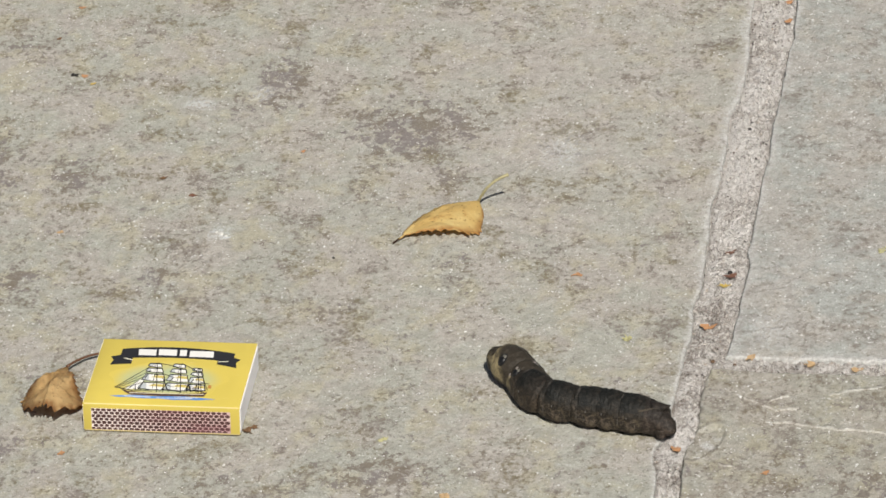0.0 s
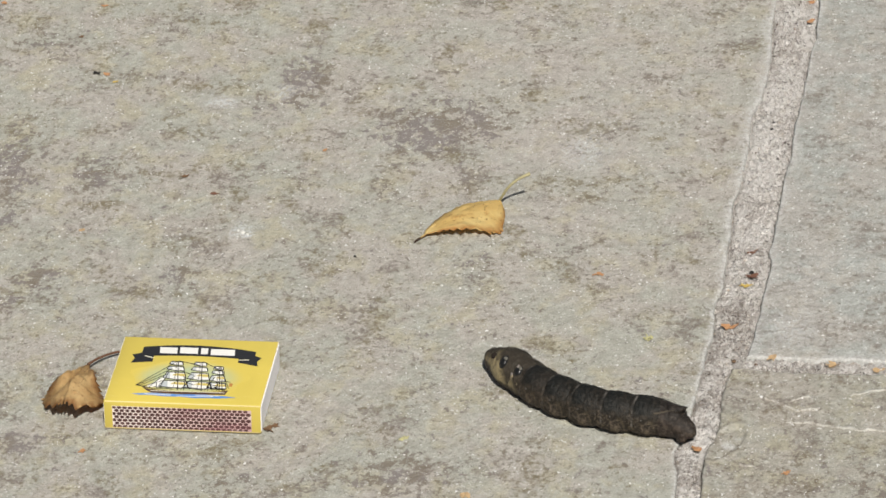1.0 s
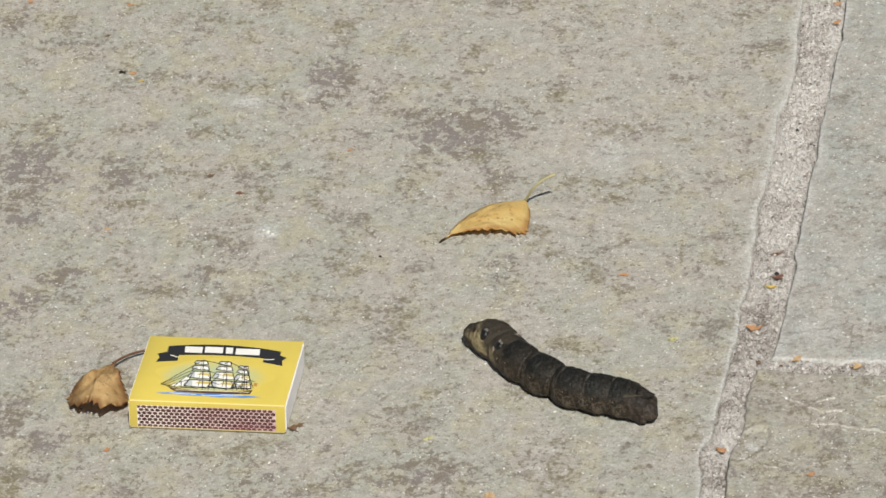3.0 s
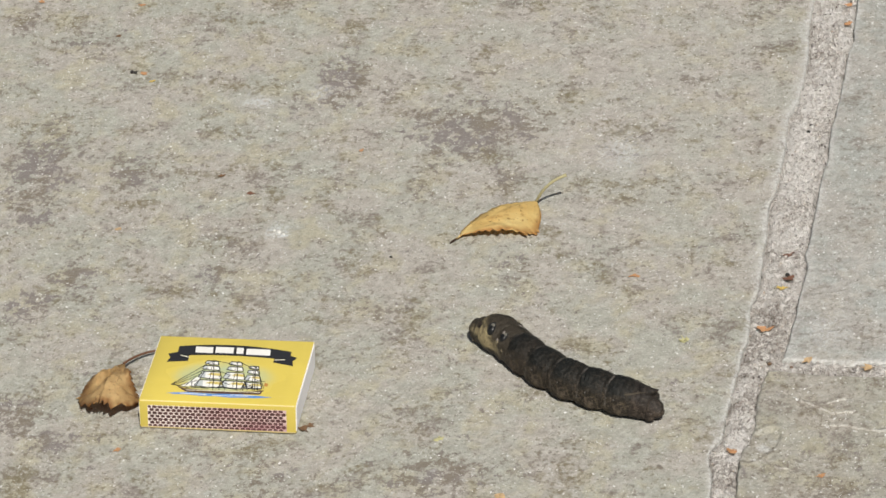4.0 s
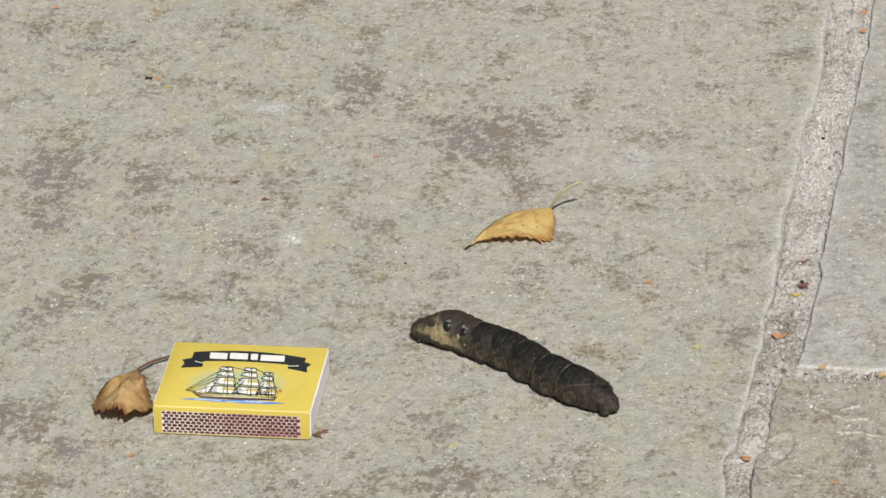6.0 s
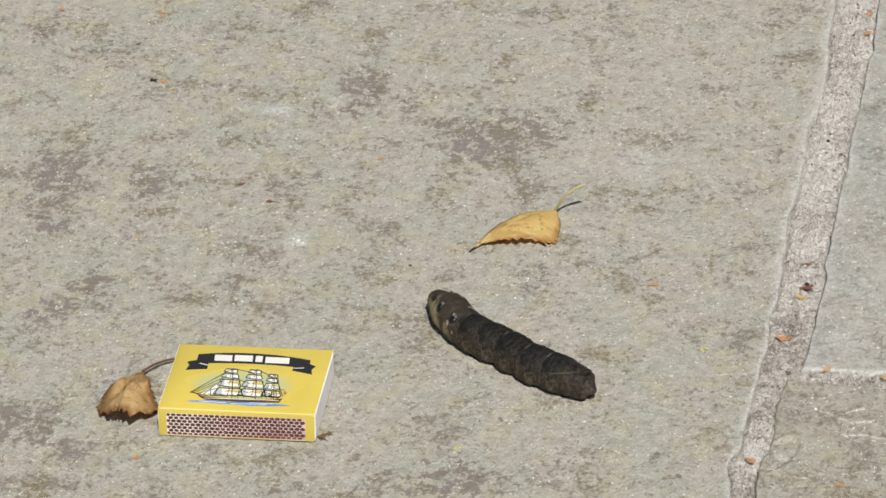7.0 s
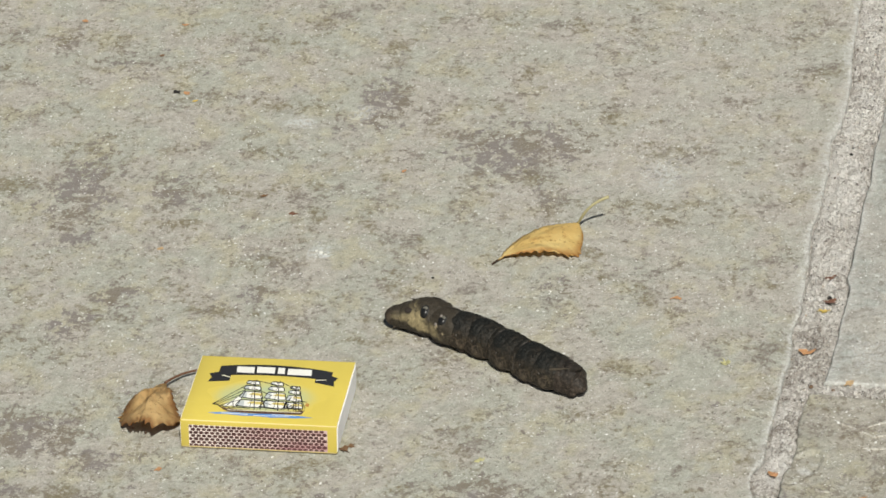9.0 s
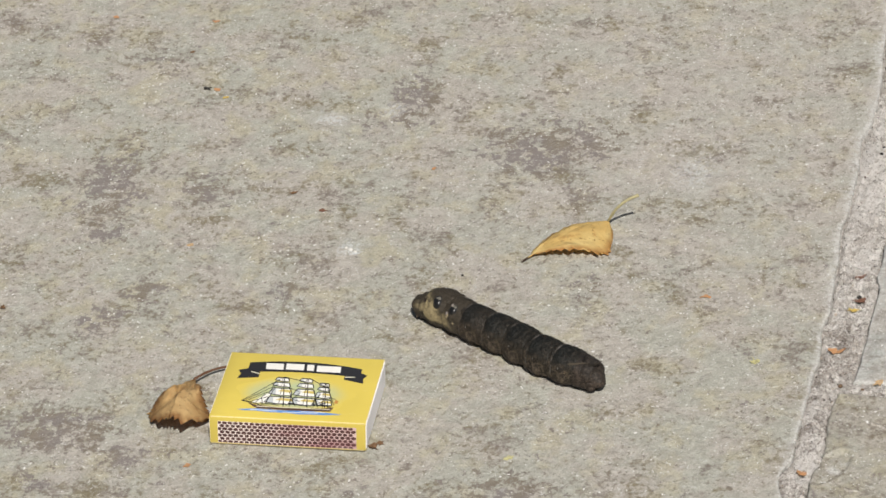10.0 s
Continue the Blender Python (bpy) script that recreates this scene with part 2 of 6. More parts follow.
def skin(name, base, light, back, tan=None, ring=0.0, fine=1.0, saddle=0.88):
    """Larva's skin: dark velvet with fine pale streaks and folds across, their shade painted in, a blue-black saddle on
    the back, lighter flecks on the flank.
    tan: colour, amount, lowest and highest z at the middle, rise of the upper limit towards the front, rear end."""
    s = Mat(name, 0.5, 0.2)
    streak = s.noise(1000, 5, 0.74, s.scaled((0.7, 1.1, 1.1)), 0.4)
    folds = s.noise(420, 4, 0.62, s.scaled((2.6, 0.4, 0.4)))
    c = s.mix(s.step(streak, 0.48, 0.66), base, light)
    c = s.mix(s.calc("MULTIPLY", s.step(s.noise(260, 5, 0.68), 0.51, 0.64), 0.65), c, light)
    fleck = s.step(s.noise(1300, 4, 0.7, s.scaled((0.6, 1.3, 1.3), at=(4, 1, 6))), 0.565, 0.63)
    wc = s.warped(420, 0.0022)
    z, x = s.axis(2, wc), s.axis(0, wc)
    c = s.mix(s.calc("MULTIPLY", s.step(z, 0.0004, 0.0048), 0.8), c, s.mix(s.step(streak, 0.46, 0.66), back, base))
    # crease shade painted into the colour along the folds
    c = s.mix(s.calc("MULTIPLY", s.step(folds, 0.54, 0.66), 0.25), c, tuple(0.5 * v for v in base))
    if ring:
        flank = s.calc("MULTIPLY", s.step(z, 0.0002, 0.0030, 1.0, 0.0), s.step(s.noise(430, 5, 0.7), 0.53, 0.60))
        c = s.mix(s.calc("MULTIPLY", flank, 0.4), c, (0.092, 0.072, 0.045))
        near = s.warped(420, 0.0007)
        xr = s.axis(0, near)
        fr = s.calc("MULTIPLY", s.step(xr, 0.0034, 0.0037), s.step(xr, 0.0040, 0.0045, 1.0, 0.0))
        fr = s.calc("MULTIPLY", fr, s.step(s.noise(420, 4, 0.6), 0.42, 0.60))
        fr = s.calc("MULTIPLY", fr, s.step(s.random(), 0.1, 0.8, 0.4, ring))
        bl = s.calc("MULTIPLY", s.step(x, -0.0060, 0.0022), s.step(z, 0.0004, 0.0040))
        c = s.mix(s.calc("MULTIPLY", s.calc("MULTIPLY", bl, s.step(x, 0.0030, 0.0037, 1.0, 0.0)), saddle), c, (0.0058, 0.0066, 0.0060))
        c = s.mix(s.calc("MULTIPLY", fr, s.step(z, -0.002, 0.0)), c, (0.125, 0.114, 0.102))
    c = s.mix(s.calc("MULTIPLY", fleck, 0.2), c, (0.14, 0.12, 0.095))
    if tan:
        col, amount, low, high, rise, rear = tan
        zt = s.calc("SUBTRACT", z, s.calc("MULTIPLY", x, rise))
        m = s.calc("MULTIPLY", s.step(z, low - 0.0006, low + 0.0010), s.step(zt, high - 0.0010, high + 0.0016, 1.0, 0.0))
        m = s.calc("MULTIPLY", m, s.step(s.calc("SUBTRACT", x, s.calc("MULTIPLY", z, 0.5)), rear, rear + 0.003))
        m = s.calc("MULTIPLY", m, s.step(s.noise(380, 4, 0.65), 0.24, 0.5))
        c = s.mix(s.calc("MULTIPLY", m, amount), c, s.mix(s.step(streak, 0.42, 0.7), tuple(0.66 * v for v in col), col))
    return s.done(c, [(s.noise(330, 4, 0.6, s.scaled((1.2, 0.9, 0.9))), 0.0008 * fine), (folds, 0.0003), (s.noise(2000, 3, 0.65), 0.00025)])


# ---- shaping helpers ----
def part(name, bm, material, parent, label=""):
    """One mesh object from a bmesh, under a thing or part."""
    me = bpy.data.meshes.new(name)
    bm.to_mesh(me)
    bm.free()
    me.materials.append(material)
    ob = new(name, me)
    if parent:
        ob.parent = parent
    return tagged(ob, label)


def smooth(ob):
    ob.data.shade_smooth()
    return ob


def from_grid(name, co, nx, ny, material, extra=None, flip=False):
    """A mesh from an nx by ny field of places."""
    i = np.arange(nx * ny).reshape(ny, nx)
    q = np.stack([i[:-1, :-1], i[:-1, 1:], i[1:, 1:], i[1:, :-1]], -1).reshape(-1, 4)
    if flip:
        q = q[:, ::-1]
    me = bpy.data.meshes.new(name)
    me.from_pydata(co.reshape(-1, 3).tolist(), [], q.tolist())
    for key, values in (extra or {}).items():
        me.attributes.new(key, "FLOAT", "POINT").data.foreach_set("value", np.asarray(values, dtype=np.float32).ravel())
    me.materials.append(material)
    me.shade_smooth()
    me.update()
    return me


def lattice_noise(x, y, scale, octaves=4, seed=0, gain=0.5):
    """Value noise on numpy fields, 0 to 1, quick for large fields."""
    rng = np.random.RandomState(seed)
    table = rng.rand(256, 256)
    total, amp, norm = 0.0, 1.0, 0.0
    for o in range(octaves):
        u, v = x * scale * 2 ** o + 13.7 * o + 900, y * scale * 2 ** o + 7.1 * o + 900
        i, j = np.floor(u).astype(int), np.floor(v).astype(int)
        a, b = u - i, v - j
        a, b = a * a * (3 - 2 * a), b * b * (3 - 2 * b)
        g = lambda p, q: table[p % 256, q % 256]
        total = total + amp * ((g(i, j) * (1 - a) + g(i + 1, j) * a) * (1 - b) + (g(i, j + 1) * (1 - a) + g(i + 1, j + 1) * a) * b)
        norm, amp = norm + amp, amp * gain
    return total / norm


def box_bm(x0, x1, y0, y1, z0, z1, bevel=0.0, segs=2):
    bm = bmesh.new()
    bmesh.ops.create_cube(bm, size=1.0)
    for v in bm.verts:
        v.co = Vector((x0 if v.co.x < 0 else x1, y0 if v.co.y < 0 else y1, z0 if v.co.z < 0 else z1))
    if bevel:
        bmesh.ops.bevel(bm, geom=bm.edges[:], offset=bevel, segments=segs, affect="EDGES", profile=0.6)
    return bm


def sheet(bm, pts, thick):
    """Adds a flat piece with that outline (x, y, z along the third axis given by lift) and thickness."""
    low = [bm.verts.new(p) for p in pts]
    f = bm.faces.new(low)
    r = bmesh.ops.extrude_face_region(bm, geom=[f])
    bmesh.ops.translate(bm, verts=[g for g in r["geom"] if isinstance(g, bmesh.types.BMVert)], vec=thick)


def tube(bm, path, radii, sides=8):
    """Adds a round tapered tube along a path."""
    rings = []
    for k, p in enumerate(path):
        p = Vector(p)
        d = (Vector(path[min(k + 1, len(path) - 1)]) - Vector(path[max(k - 1, 0)])).normalized()
        a = d.cross(Vector((0, 0, 1)) if abs(d.z) < 0.9 else Vector((1, 0, 0))).normalized()
        b = d.cross(a)
        rings.append([bm.verts.new(p + radii[k] * (math.cos(q) * a + math.sin(q) * b)) for q in (2 * math.pi * i / sides for i in range(sides))])
    for r0, r1 in zip(rings, rings[1:]):
        for i in range(sides):
            bm.faces.new((r0[i], r0[(i + 1) % sides], r1[(i + 1) % sides], r1[i]))
    bm.faces.new(rings[0][::-1]), bm.faces.new(rings[-1])
    bmesh.ops.recalc_face_normals(bm, faces=bm.faces[:])


MM = 0.001

# ---- the paving ----
# joint edges: distance across at stations along the joint, in millimetres
LEFT_Y = [-60, -22, -10, 0, 6, 11, 26, 42, 55, 72, 91, 102, 118, 135, 156, 169, 197, 217, 231, 248, 263, 286, 306, 340]
LEFT_X = [192, 192.2, 191.9, 189.4, 191.5, 193.5, 193.7, 194.5, 195.2, 196.4, 195.6, 197.2, 197.0, 197.1, 196.3, 198.1, 199.0, 198.0, 200.9, 201.8, 201.7, 200.4, 200.3, 200.5]
RIGHT_Y = [50, 59, 71, 86, 99, 116, 124, 139, 157, 170, 188, 212, 231, 254, 277, 291, 307, 340]
RIGHT_X = [208.4, 209.0, 210.4, 211.4, 211.8, 212.9, 211.7, 212.7, 212.5, 213.3, 214.4, 214.4, 215.9, 216.1, 218.0, 217.2, 217.5, 218]
LOWER_Y = [-60, -22, -8, 2, 11, 21, 37, 49, 60]
LOWER_X = [200.6, 200.7, 199.8, 200.2, 203.1, 202.9, 203.1, 204.3, 205]
CROSS_X = [200, 210, 218, 225.5, 238, 253, 263, 300]
CROSS_UP = [56.5, 57.4, 57.8, 57.2, 57.6, 58.1, 58.3, 58.5]
CROSS_LOW = [50.5, 50.6, 49.8, 49.3, 49.7, 50.4, 50.2, 50.5]


def lines(fine0, fine1, step, far0, far1):
    """Grid lines, close together in one stretch and wider outside it."""
    out = list(np.arange(fine0, fine1 + step / 2, step))
    a, g = fine0, step
    while a > far0:
        g *= 1.7
        a = max(far0, a - g)
        out.insert(0, a)
    a, g = fine1, step
    while a < far1:
        g *= 1.7
        a = min(far1, a + g)
        out.append(a)
    return np.array(out)


def ragged(v, seed, size=0.8):
    return size * 2 * (lattice_noise(v * 1.0, v * 0.0 + seed, 0.16, 4, seed, 0.6) - 0.5)


def flag(name, xs, ys, material, label, left=None, right=None, low=None, high=None, seed=1, cement=0.0, lift=0.0, relief=0.5, wear=1.0, chip=None):
    """A thick paving flag with worn, ragged edges; edges are functions of the place along them (mm)."""
    X, Y = np.meshgrid(xs, ys)
    dist = np.full(X.shape, 1e3)
    x0, x1, y0, y1 = xs[0], xs[-1], ys[0], ys[-1]
    DX, DY = np.zeros(X.shape), np.zeros(X.shape)
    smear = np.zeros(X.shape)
    for edge, d, sign, along in ((left, X - x0, 1, Y), (right, x1 - X, 1, Y), (low, Y - y0, 1, X), (high, y1 - Y, 1, X)):
        dist = np.minimum(dist, d)
        if edge is not None:
            want = edge(along)
            base = {id(left): x0, id(right): x1, id(low): y0, id(high): y1}[id(edge)]
            move = (want - base) * np.exp(-d / 14)
            if edge is left or edge is right:
                DX += move
            else:
                DY += move
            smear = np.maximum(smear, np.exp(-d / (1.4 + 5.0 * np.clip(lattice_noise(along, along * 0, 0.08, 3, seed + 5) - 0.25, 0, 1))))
    Xw, Yw = X + DX, Y + DY
    Z = relief * (lattice_noise(Xw, Yw, 0.03, 4, seed) - 0.5) + 0.25 * relief * (lattice_noise(Xw, Yw, 0.25, 3, seed + 1) - 0.5)
    worn = wear * 0.8 + wear * 1.2 * lattice_noise(Xw, Yw, 0.08, 3, seed + 2)
    Z = Z - 1.1 * worn * np.exp(-dist / (0.55 * worn)) + lift
    Z = Z + 1.1 * (lattice_noise(Xw, Yw, 0.5, 3, seed + 9, 0.7) - 0.5) * np.exp(-dist / 1.8)
    if chip:  # a shallow oval chip: centre, half lengths, turn, depth
        cx, cy, ca, cb, turn, deep = chip
        u, v = Xw - cx, Yw - cy
        c, sn = math.cos(radians(turn)), math.sin(radians(turn))
        f = np.hypot((u * c + v * sn) / ca, (v * c - u * sn) / cb) + 0.10 * (lattice_noise(Xw, Yw, 0.3, 3, seed + 4) - 0.5)
        inside = np.clip((1.06 - f) / 0.14, 0, 1)
        slope = 0.55 + 0.45 * np.clip((u + 0.6 * v) / cb, -1, 1)
        Z = Z - deep * inside * slope + 0.35 * np.exp(-((f - 1.12) / 0.09) ** 2)
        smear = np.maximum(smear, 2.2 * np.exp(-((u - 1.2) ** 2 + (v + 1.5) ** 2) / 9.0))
    # skirt: fold the border down
    co = np.stack([Xw, Yw, Z], -1)
    co = np.concatenate([co[:1], co, co[-1:]], 0)
    co = np.concatenate([co[:, :1], co, co[:, -1:]], 1)
    for sl in (np.s_[0, :], np.s_[-1, :], np.s_[:, 0], np.s_[:, -1]):
        co[sl][..., 2] = -38
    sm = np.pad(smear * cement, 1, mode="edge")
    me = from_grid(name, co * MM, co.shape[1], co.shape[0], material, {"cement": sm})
    return tagged(new(name, me), label, "paving", kind="structure")


def edge(ys, xs, seed, size=0.8):
    return lambda v: np.interp(v, ys, xs) + ragged(v, seed, size)


flag_stone = stone("flagstone", (0.336, 0.316, 0.284), (0.316, 0.315, 0.276), (0.340, 0.318, 0.238), (0.158, 0.134, 0.080), 0.9,
                   [(0.0815, 0.1972, 0.0175, 0.0200, 1.0), (0.096, 0.204, 0.012, 0.015, 0.9), (0.0286, 0.2306, 0.0095, 0.0190, 0.9), (0.0155, 0.2129, 0.0060, 0.0080, 0.8),
                    (-0.0719, 0.1596, 0.0125, 0.0230, 0.9), (-0.0366, 0.1582, 0.0094, 0.0125, 0.75), (-0.0663, 0.1267, 0.0085, 0.0100, 0.8), (-0.0432, 0.0889, 0.0085, 0.0105, 0.8),
                    (-0.0556, 0.0679, 0.0070, 0.0120, 0.8), (0.0071, 0.0910, 0.0070, 0.0081, 0.65), (-0.0400, 0.0016, 0.0054, 0.0108, 0.9), (-0.0281, -0.0123, 0.0076, 0.0083, 0.75),
                    (0.1012, -0.0198, 0.0139, 0.0112, 0.9), (0.0988, 0.1664, 0.0066, 0.0071, 0.5), (0.1103, 0.1120, 0.0070, 0.0056, 0.5), (0.1592, 0.2399, 0.0063, 0.0059, 0.5),
                    (-0.0556, 0.0023, 0.0172, 0.0136, 0.95), (-0.0530, -0.0319, 0.0075, 0.0065, 0.8), (-0.0824, 0.2531, 0.0066, 0.0053, 0.6), (-0.0214, 0.0268, 0.0048, 0.0069, 0.5),
                    (0.0481, -0.0269, 0.0074, 0.0096, 0.5)],
                   [(0.0241, 0.1232, 0.0032, 0.0032, 1.0), (-0.001, 0.213, 0.006, 0.004, 0.7), (0.021, 0.2227, 0.005, 0.004, 0.5), (0.140, 0.191, 0.008, 0.012, 0.4)],
                   clean=[(0.135, 0.060, 0.040, 0.030, 0.07), (0.120, 0.020, 0.030, 0.025, 0.04), (0.150, 0.215, 0.045, 0.070, 0.02)],
                   blush=[(0.140, 0.235, 0.070, 0.100, 0.35)])
blue_stone = stone("grey_flagstone", (0.325, 0.312, 0.287), (0.307, 0.314, 0.292), (0.330, 0.310, 0.272), (0.165, 0.140, 0.118), 0.7,
                   (), [(0.235, 0.11, 0.02, 0.02, 0.12), (0.222, 0.075, 0.008, 0.012, 0.3)], 0.005, 0.5)
low_stone = stone("brown_flagstone", (0.312, 0.293, 0.256), (0.297, 0.289, 0.249), (0.312, 0.292, 0.218), (0.139, 0.112, 0.077), 0.8,
                  [(0.262, -0.016, 0.016, 0.014, 0.6), (0.285, -0.03, 0.03, 0.02, 0.6)], (), 0.03)
cement_mix, grit_mix = mortar(), mortar_grit()

ground = tagged(new("ground", bpy.data.meshes.new("ground")), "bare brown soil around and under the paving", "ground", kind="structure")
bm = bmesh.new()
bmesh.ops.create_grid(bm, x_segments=8, y_segments=8, size=40)
bmesh.ops.translate(bm, verts=bm.verts[:], vec=(0, 0, -0.009))
bm.to_mesh(ground.data), bm.free()
ground.data.materials.append(earth())

off = np.array([0, 0.25, 0.6, 1.1, 1.8])
xs_main = np.concatenate([lines(-165, 193, 1.4, -700, 193), 197 - off[::-1]])
flag_main = flag("paving_flag", xs_main, lines(-55, 335, 1.4, -500, 620), flag_stone,
                 "weathered grey-beige flagstone with brown lichen flecks",
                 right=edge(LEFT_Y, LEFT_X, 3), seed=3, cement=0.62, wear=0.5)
ys_up = np.concatenate([60 + off, lines(63, 335, 1.6, 63, 620)])
xs_right = np.concatenate([212 + off, lines(215, 285, 1.6, 215, 760)])
# cement here also paints the worn front bevel paler, as if sunlit
flag("paving_flag", xs_right, ys_up, blue_stone, "smoother blue-grey flagstone with pale grains",
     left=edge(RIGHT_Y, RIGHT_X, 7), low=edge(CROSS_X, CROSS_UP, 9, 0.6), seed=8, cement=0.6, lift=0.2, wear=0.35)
xs_low = np.concatenate([203 + off, lines(205.4, 285, 0.7, 205.4, 760)])
ys_low = np.concatenate([lines(-55, 48.6, 0.7, -500, 48.6), 51 - off[::-1]])
flag_low = flag("paving_flag", xs_low, ys_low, low_stone, "grey-brown flagstone with flaking ridged surface",
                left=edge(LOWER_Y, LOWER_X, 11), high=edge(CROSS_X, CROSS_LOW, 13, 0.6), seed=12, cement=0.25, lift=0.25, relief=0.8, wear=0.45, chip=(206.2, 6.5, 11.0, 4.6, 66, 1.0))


def mortar_bed(name, xs, ys, seed, across, axis_mid, half):
    X, Y = np.meshgrid(xs, ys)
    n1, n2 = lattice_noise(X, Y, 0.09, 4, seed, 0.6), lattice_noise(X, Y, 0.55, 4, seed + 1, 0.75)
    pit = lattice_noise(X, Y, 0.35, 2, seed + 2)
    Z = -0.95 + 2.4 * (n1 - 0.5) + 7.0 * (n2 - 0.5) - 2.6 * np.clip(pit - 0.72, 0, 1) * 4
    along = Y if across == "x" else X
    side = np.abs((X if across == "x" else Y) - axis_mid(along)) / half(along)
    Z = Z + 0.6 * (1 - np.clip(side, 0, 1) ** 2) - 0.5 * np.clip(side - 0.8, 0, 0.45) * 4
    Z = Z - 1.2 * np.exp(-((side - 0.98) / 0.08) ** 2)
    Z = np.where(Z > -0.2, -0.2 + (Z + 0.2) * 0.45, Z)
    Z = np.where(side > 1.3, -4.0, Z)
    me = from_grid(name, np.stack([X, Y, Z], -1) * MM, len(xs), len(ys), cement_mix)
    bed = tagged(new(name, me), "rough pale cement mortar in the joint, pitted and gritty", "mortar", kind="structure")
    # grains of sand and crumbs of cement bonded to its surface
    rng = np.random.RandomState(seed + 7)
    rows, cols = np.where((side < 0.98) & (Y > -52) & (Y < 332) & (X < 286))
    pick = rng.choice(len(rows), int(len(rows) * 0.16), replace=False)
    pick = pick[lattice_noise(X, Y, 0.12, 3, seed + 8)[rows[pick], cols[pick]] + 0.25 * rng.rand(len(pick)) > 0.55]
    ball = bmesh.new()
    bmesh.ops.create_icosphere(ball, subdivisions=1, radius=1.0)
    unit, tris = np.array([tuple(v.co) for v in ball.verts]), np.array([[v.index for v in f.verts] for f in ball.faces])
    ball.free()
    spots = np.stack([X, Y, Z], -1)[rows[pick], cols[pick]] + np.append(rng.uniform(-0.3, 0.3, (len(pick), 2)), np.zeros((len(pick), 1)), 1)
    size = 0.15 + 0.30 * rng.rand(len(pick)) ** 2.2
    co = unit[None] * (size[:, None] * rng.uniform(0.65, 1.25, (len(pick), 3)))[:, None, :] * rng.uniform(0.75, 1.2, (len(pick), len(unit), 1)) + spots[:, None, :]
    faces = tris[None] + (np.arange(len(pick)) * len(unit))[:, None, None]
    me = bpy.data.meshes.new("mortar_grit")
    me.from_pydata((co.reshape(-1, 3) * MM).tolist(), [], faces.reshape(-1, 3).tolist())
    me.materials.append(grit_mix)
    grit = new("mortar_grit", me)
    grit.parent = bed
    tagged(grit, "pale and brown sand grains bonded in the cement", kind="stuff")
    return bed


mid_joint = lambda v: (np.interp(v, LEFT_Y, LEFT_X) + np.where(v > 56, np.interp(v, RIGHT_Y, RIGHT_X), np.interp(v, LOWER_Y, LOWER_X))) / 2
half_joint = lambda v: (np.where(v > 56, np.interp(v, RIGHT_Y, RIGHT_X), np.interp(v, LOWER_Y, LOWER_X)) - np.interp(v, LEFT_Y, LEFT_X)) / 2 + 0.1
mortar_bed("joint_mortar", np.arange(184, 224, 0.55), lines(-52, 332, 0.6, -490, 610), 21, "x", mid_joint, half_joint)
mid_cross = lambda v: (np.interp(v, CROSS_X, CROSS_UP) + np.interp(v, CROSS_X, CROSS_LOW)) / 2
half_cross = lambda v: (np.interp(v, CROSS_X, CROSS_UP) - np.interp(v, CROSS_X, CROSS_LOW)) / 2 + 0.1
mortar_bed("cross_joint_mortar", lines(207, 285, 0.6, 207, 750), np.arange(44, 68, 0.55), 31, "y", mid_cross, half_cross)

# ---- matchbox ----
W, D, H, LEAN = 52.8, 38.9, 11.0, 0.043  # millimetres; lean: sideways shift per height
yellow = card("yellow_card", (0.55, 0.438, 0.088), (0.62, 0.53, 0.24), 0.3)
white_card = card("white_card", (0.85, 0.84, 0.84), (0.5, 0.47, 0.42), 0.3, 0.6, 0.25)
ink_black = card("black_print", (0.022, 0.022, 0.024), (0.2, 0.18, 0.1), 0.25)
ink_white = card("white_print", (0.68, 0.67, 0.63), (0.6, 0.55, 0.35), 0.2)
ink_cream = card("cream_print", (0.74, 0.71, 0.55), (0.6, 0.5, 0.2), 0.2)
ink_blue = card("blue_print", (0.10, 0.24, 0.55), (0.6, 0.6, 0.5), 0.35)


def halo_print():
    s = Mat("pale_green_print", 0.42, 0.4)
    f = s.spot(0.0262, 0.0150, 0.0150, 0.0085, 0.32)
    c = s.mix(s.calc("MULTIPLY", f, s.step(s.noise(300, 3), 0.3, 0.6, 0.75, 1.0)), (0.55, 0.438, 0.088), (0.38, 0.43, 0.25))
    return s.done(c, [(s.noise(900, 3), 0.00003)])


ink_halo = halo_print()
ink_gold = card("gold_print", (0.52, 0.42, 0.12), (0.6, 0.5, 0.25), 0.3)
ink_grey = card("grey_print", (0.42, 0.45, 0.45), (0.6, 0.5, 0.25), 0.3)
ink_hull = card("brown_print", (0.09, 0.05, 0.035), (0.3, 0.2, 0.1), 0.25)
ink_rust = card("rust_print", (0.42, 0.2, 0.05), (0.5, 0.4, 0.1), 0.2)


def striker_base():
    s = Mat("striking_surface", 0.8, 0.2)
    x = s.axis(0)
    c = s.mix(s.step(x, 0.010, 0.034), (0.72, 0.65, 0.61), (0.60, 0.46, 0.44))
    rub = s.calc("MULTIPLY", s.step(s.noise(120, 4, 0.65, s.scaled((0.18, 1, 1.0))), 0.42, 0.62), s.step(x, 0.012, 0.034, 0.12, 1.0))
    c = s.mix(s.calc("MULTIPLY", rub, 0.62), c, (0.25, 0.075, 0.10))
    return s.done(c, [(s.noise(1500, 3), 0.0001)])


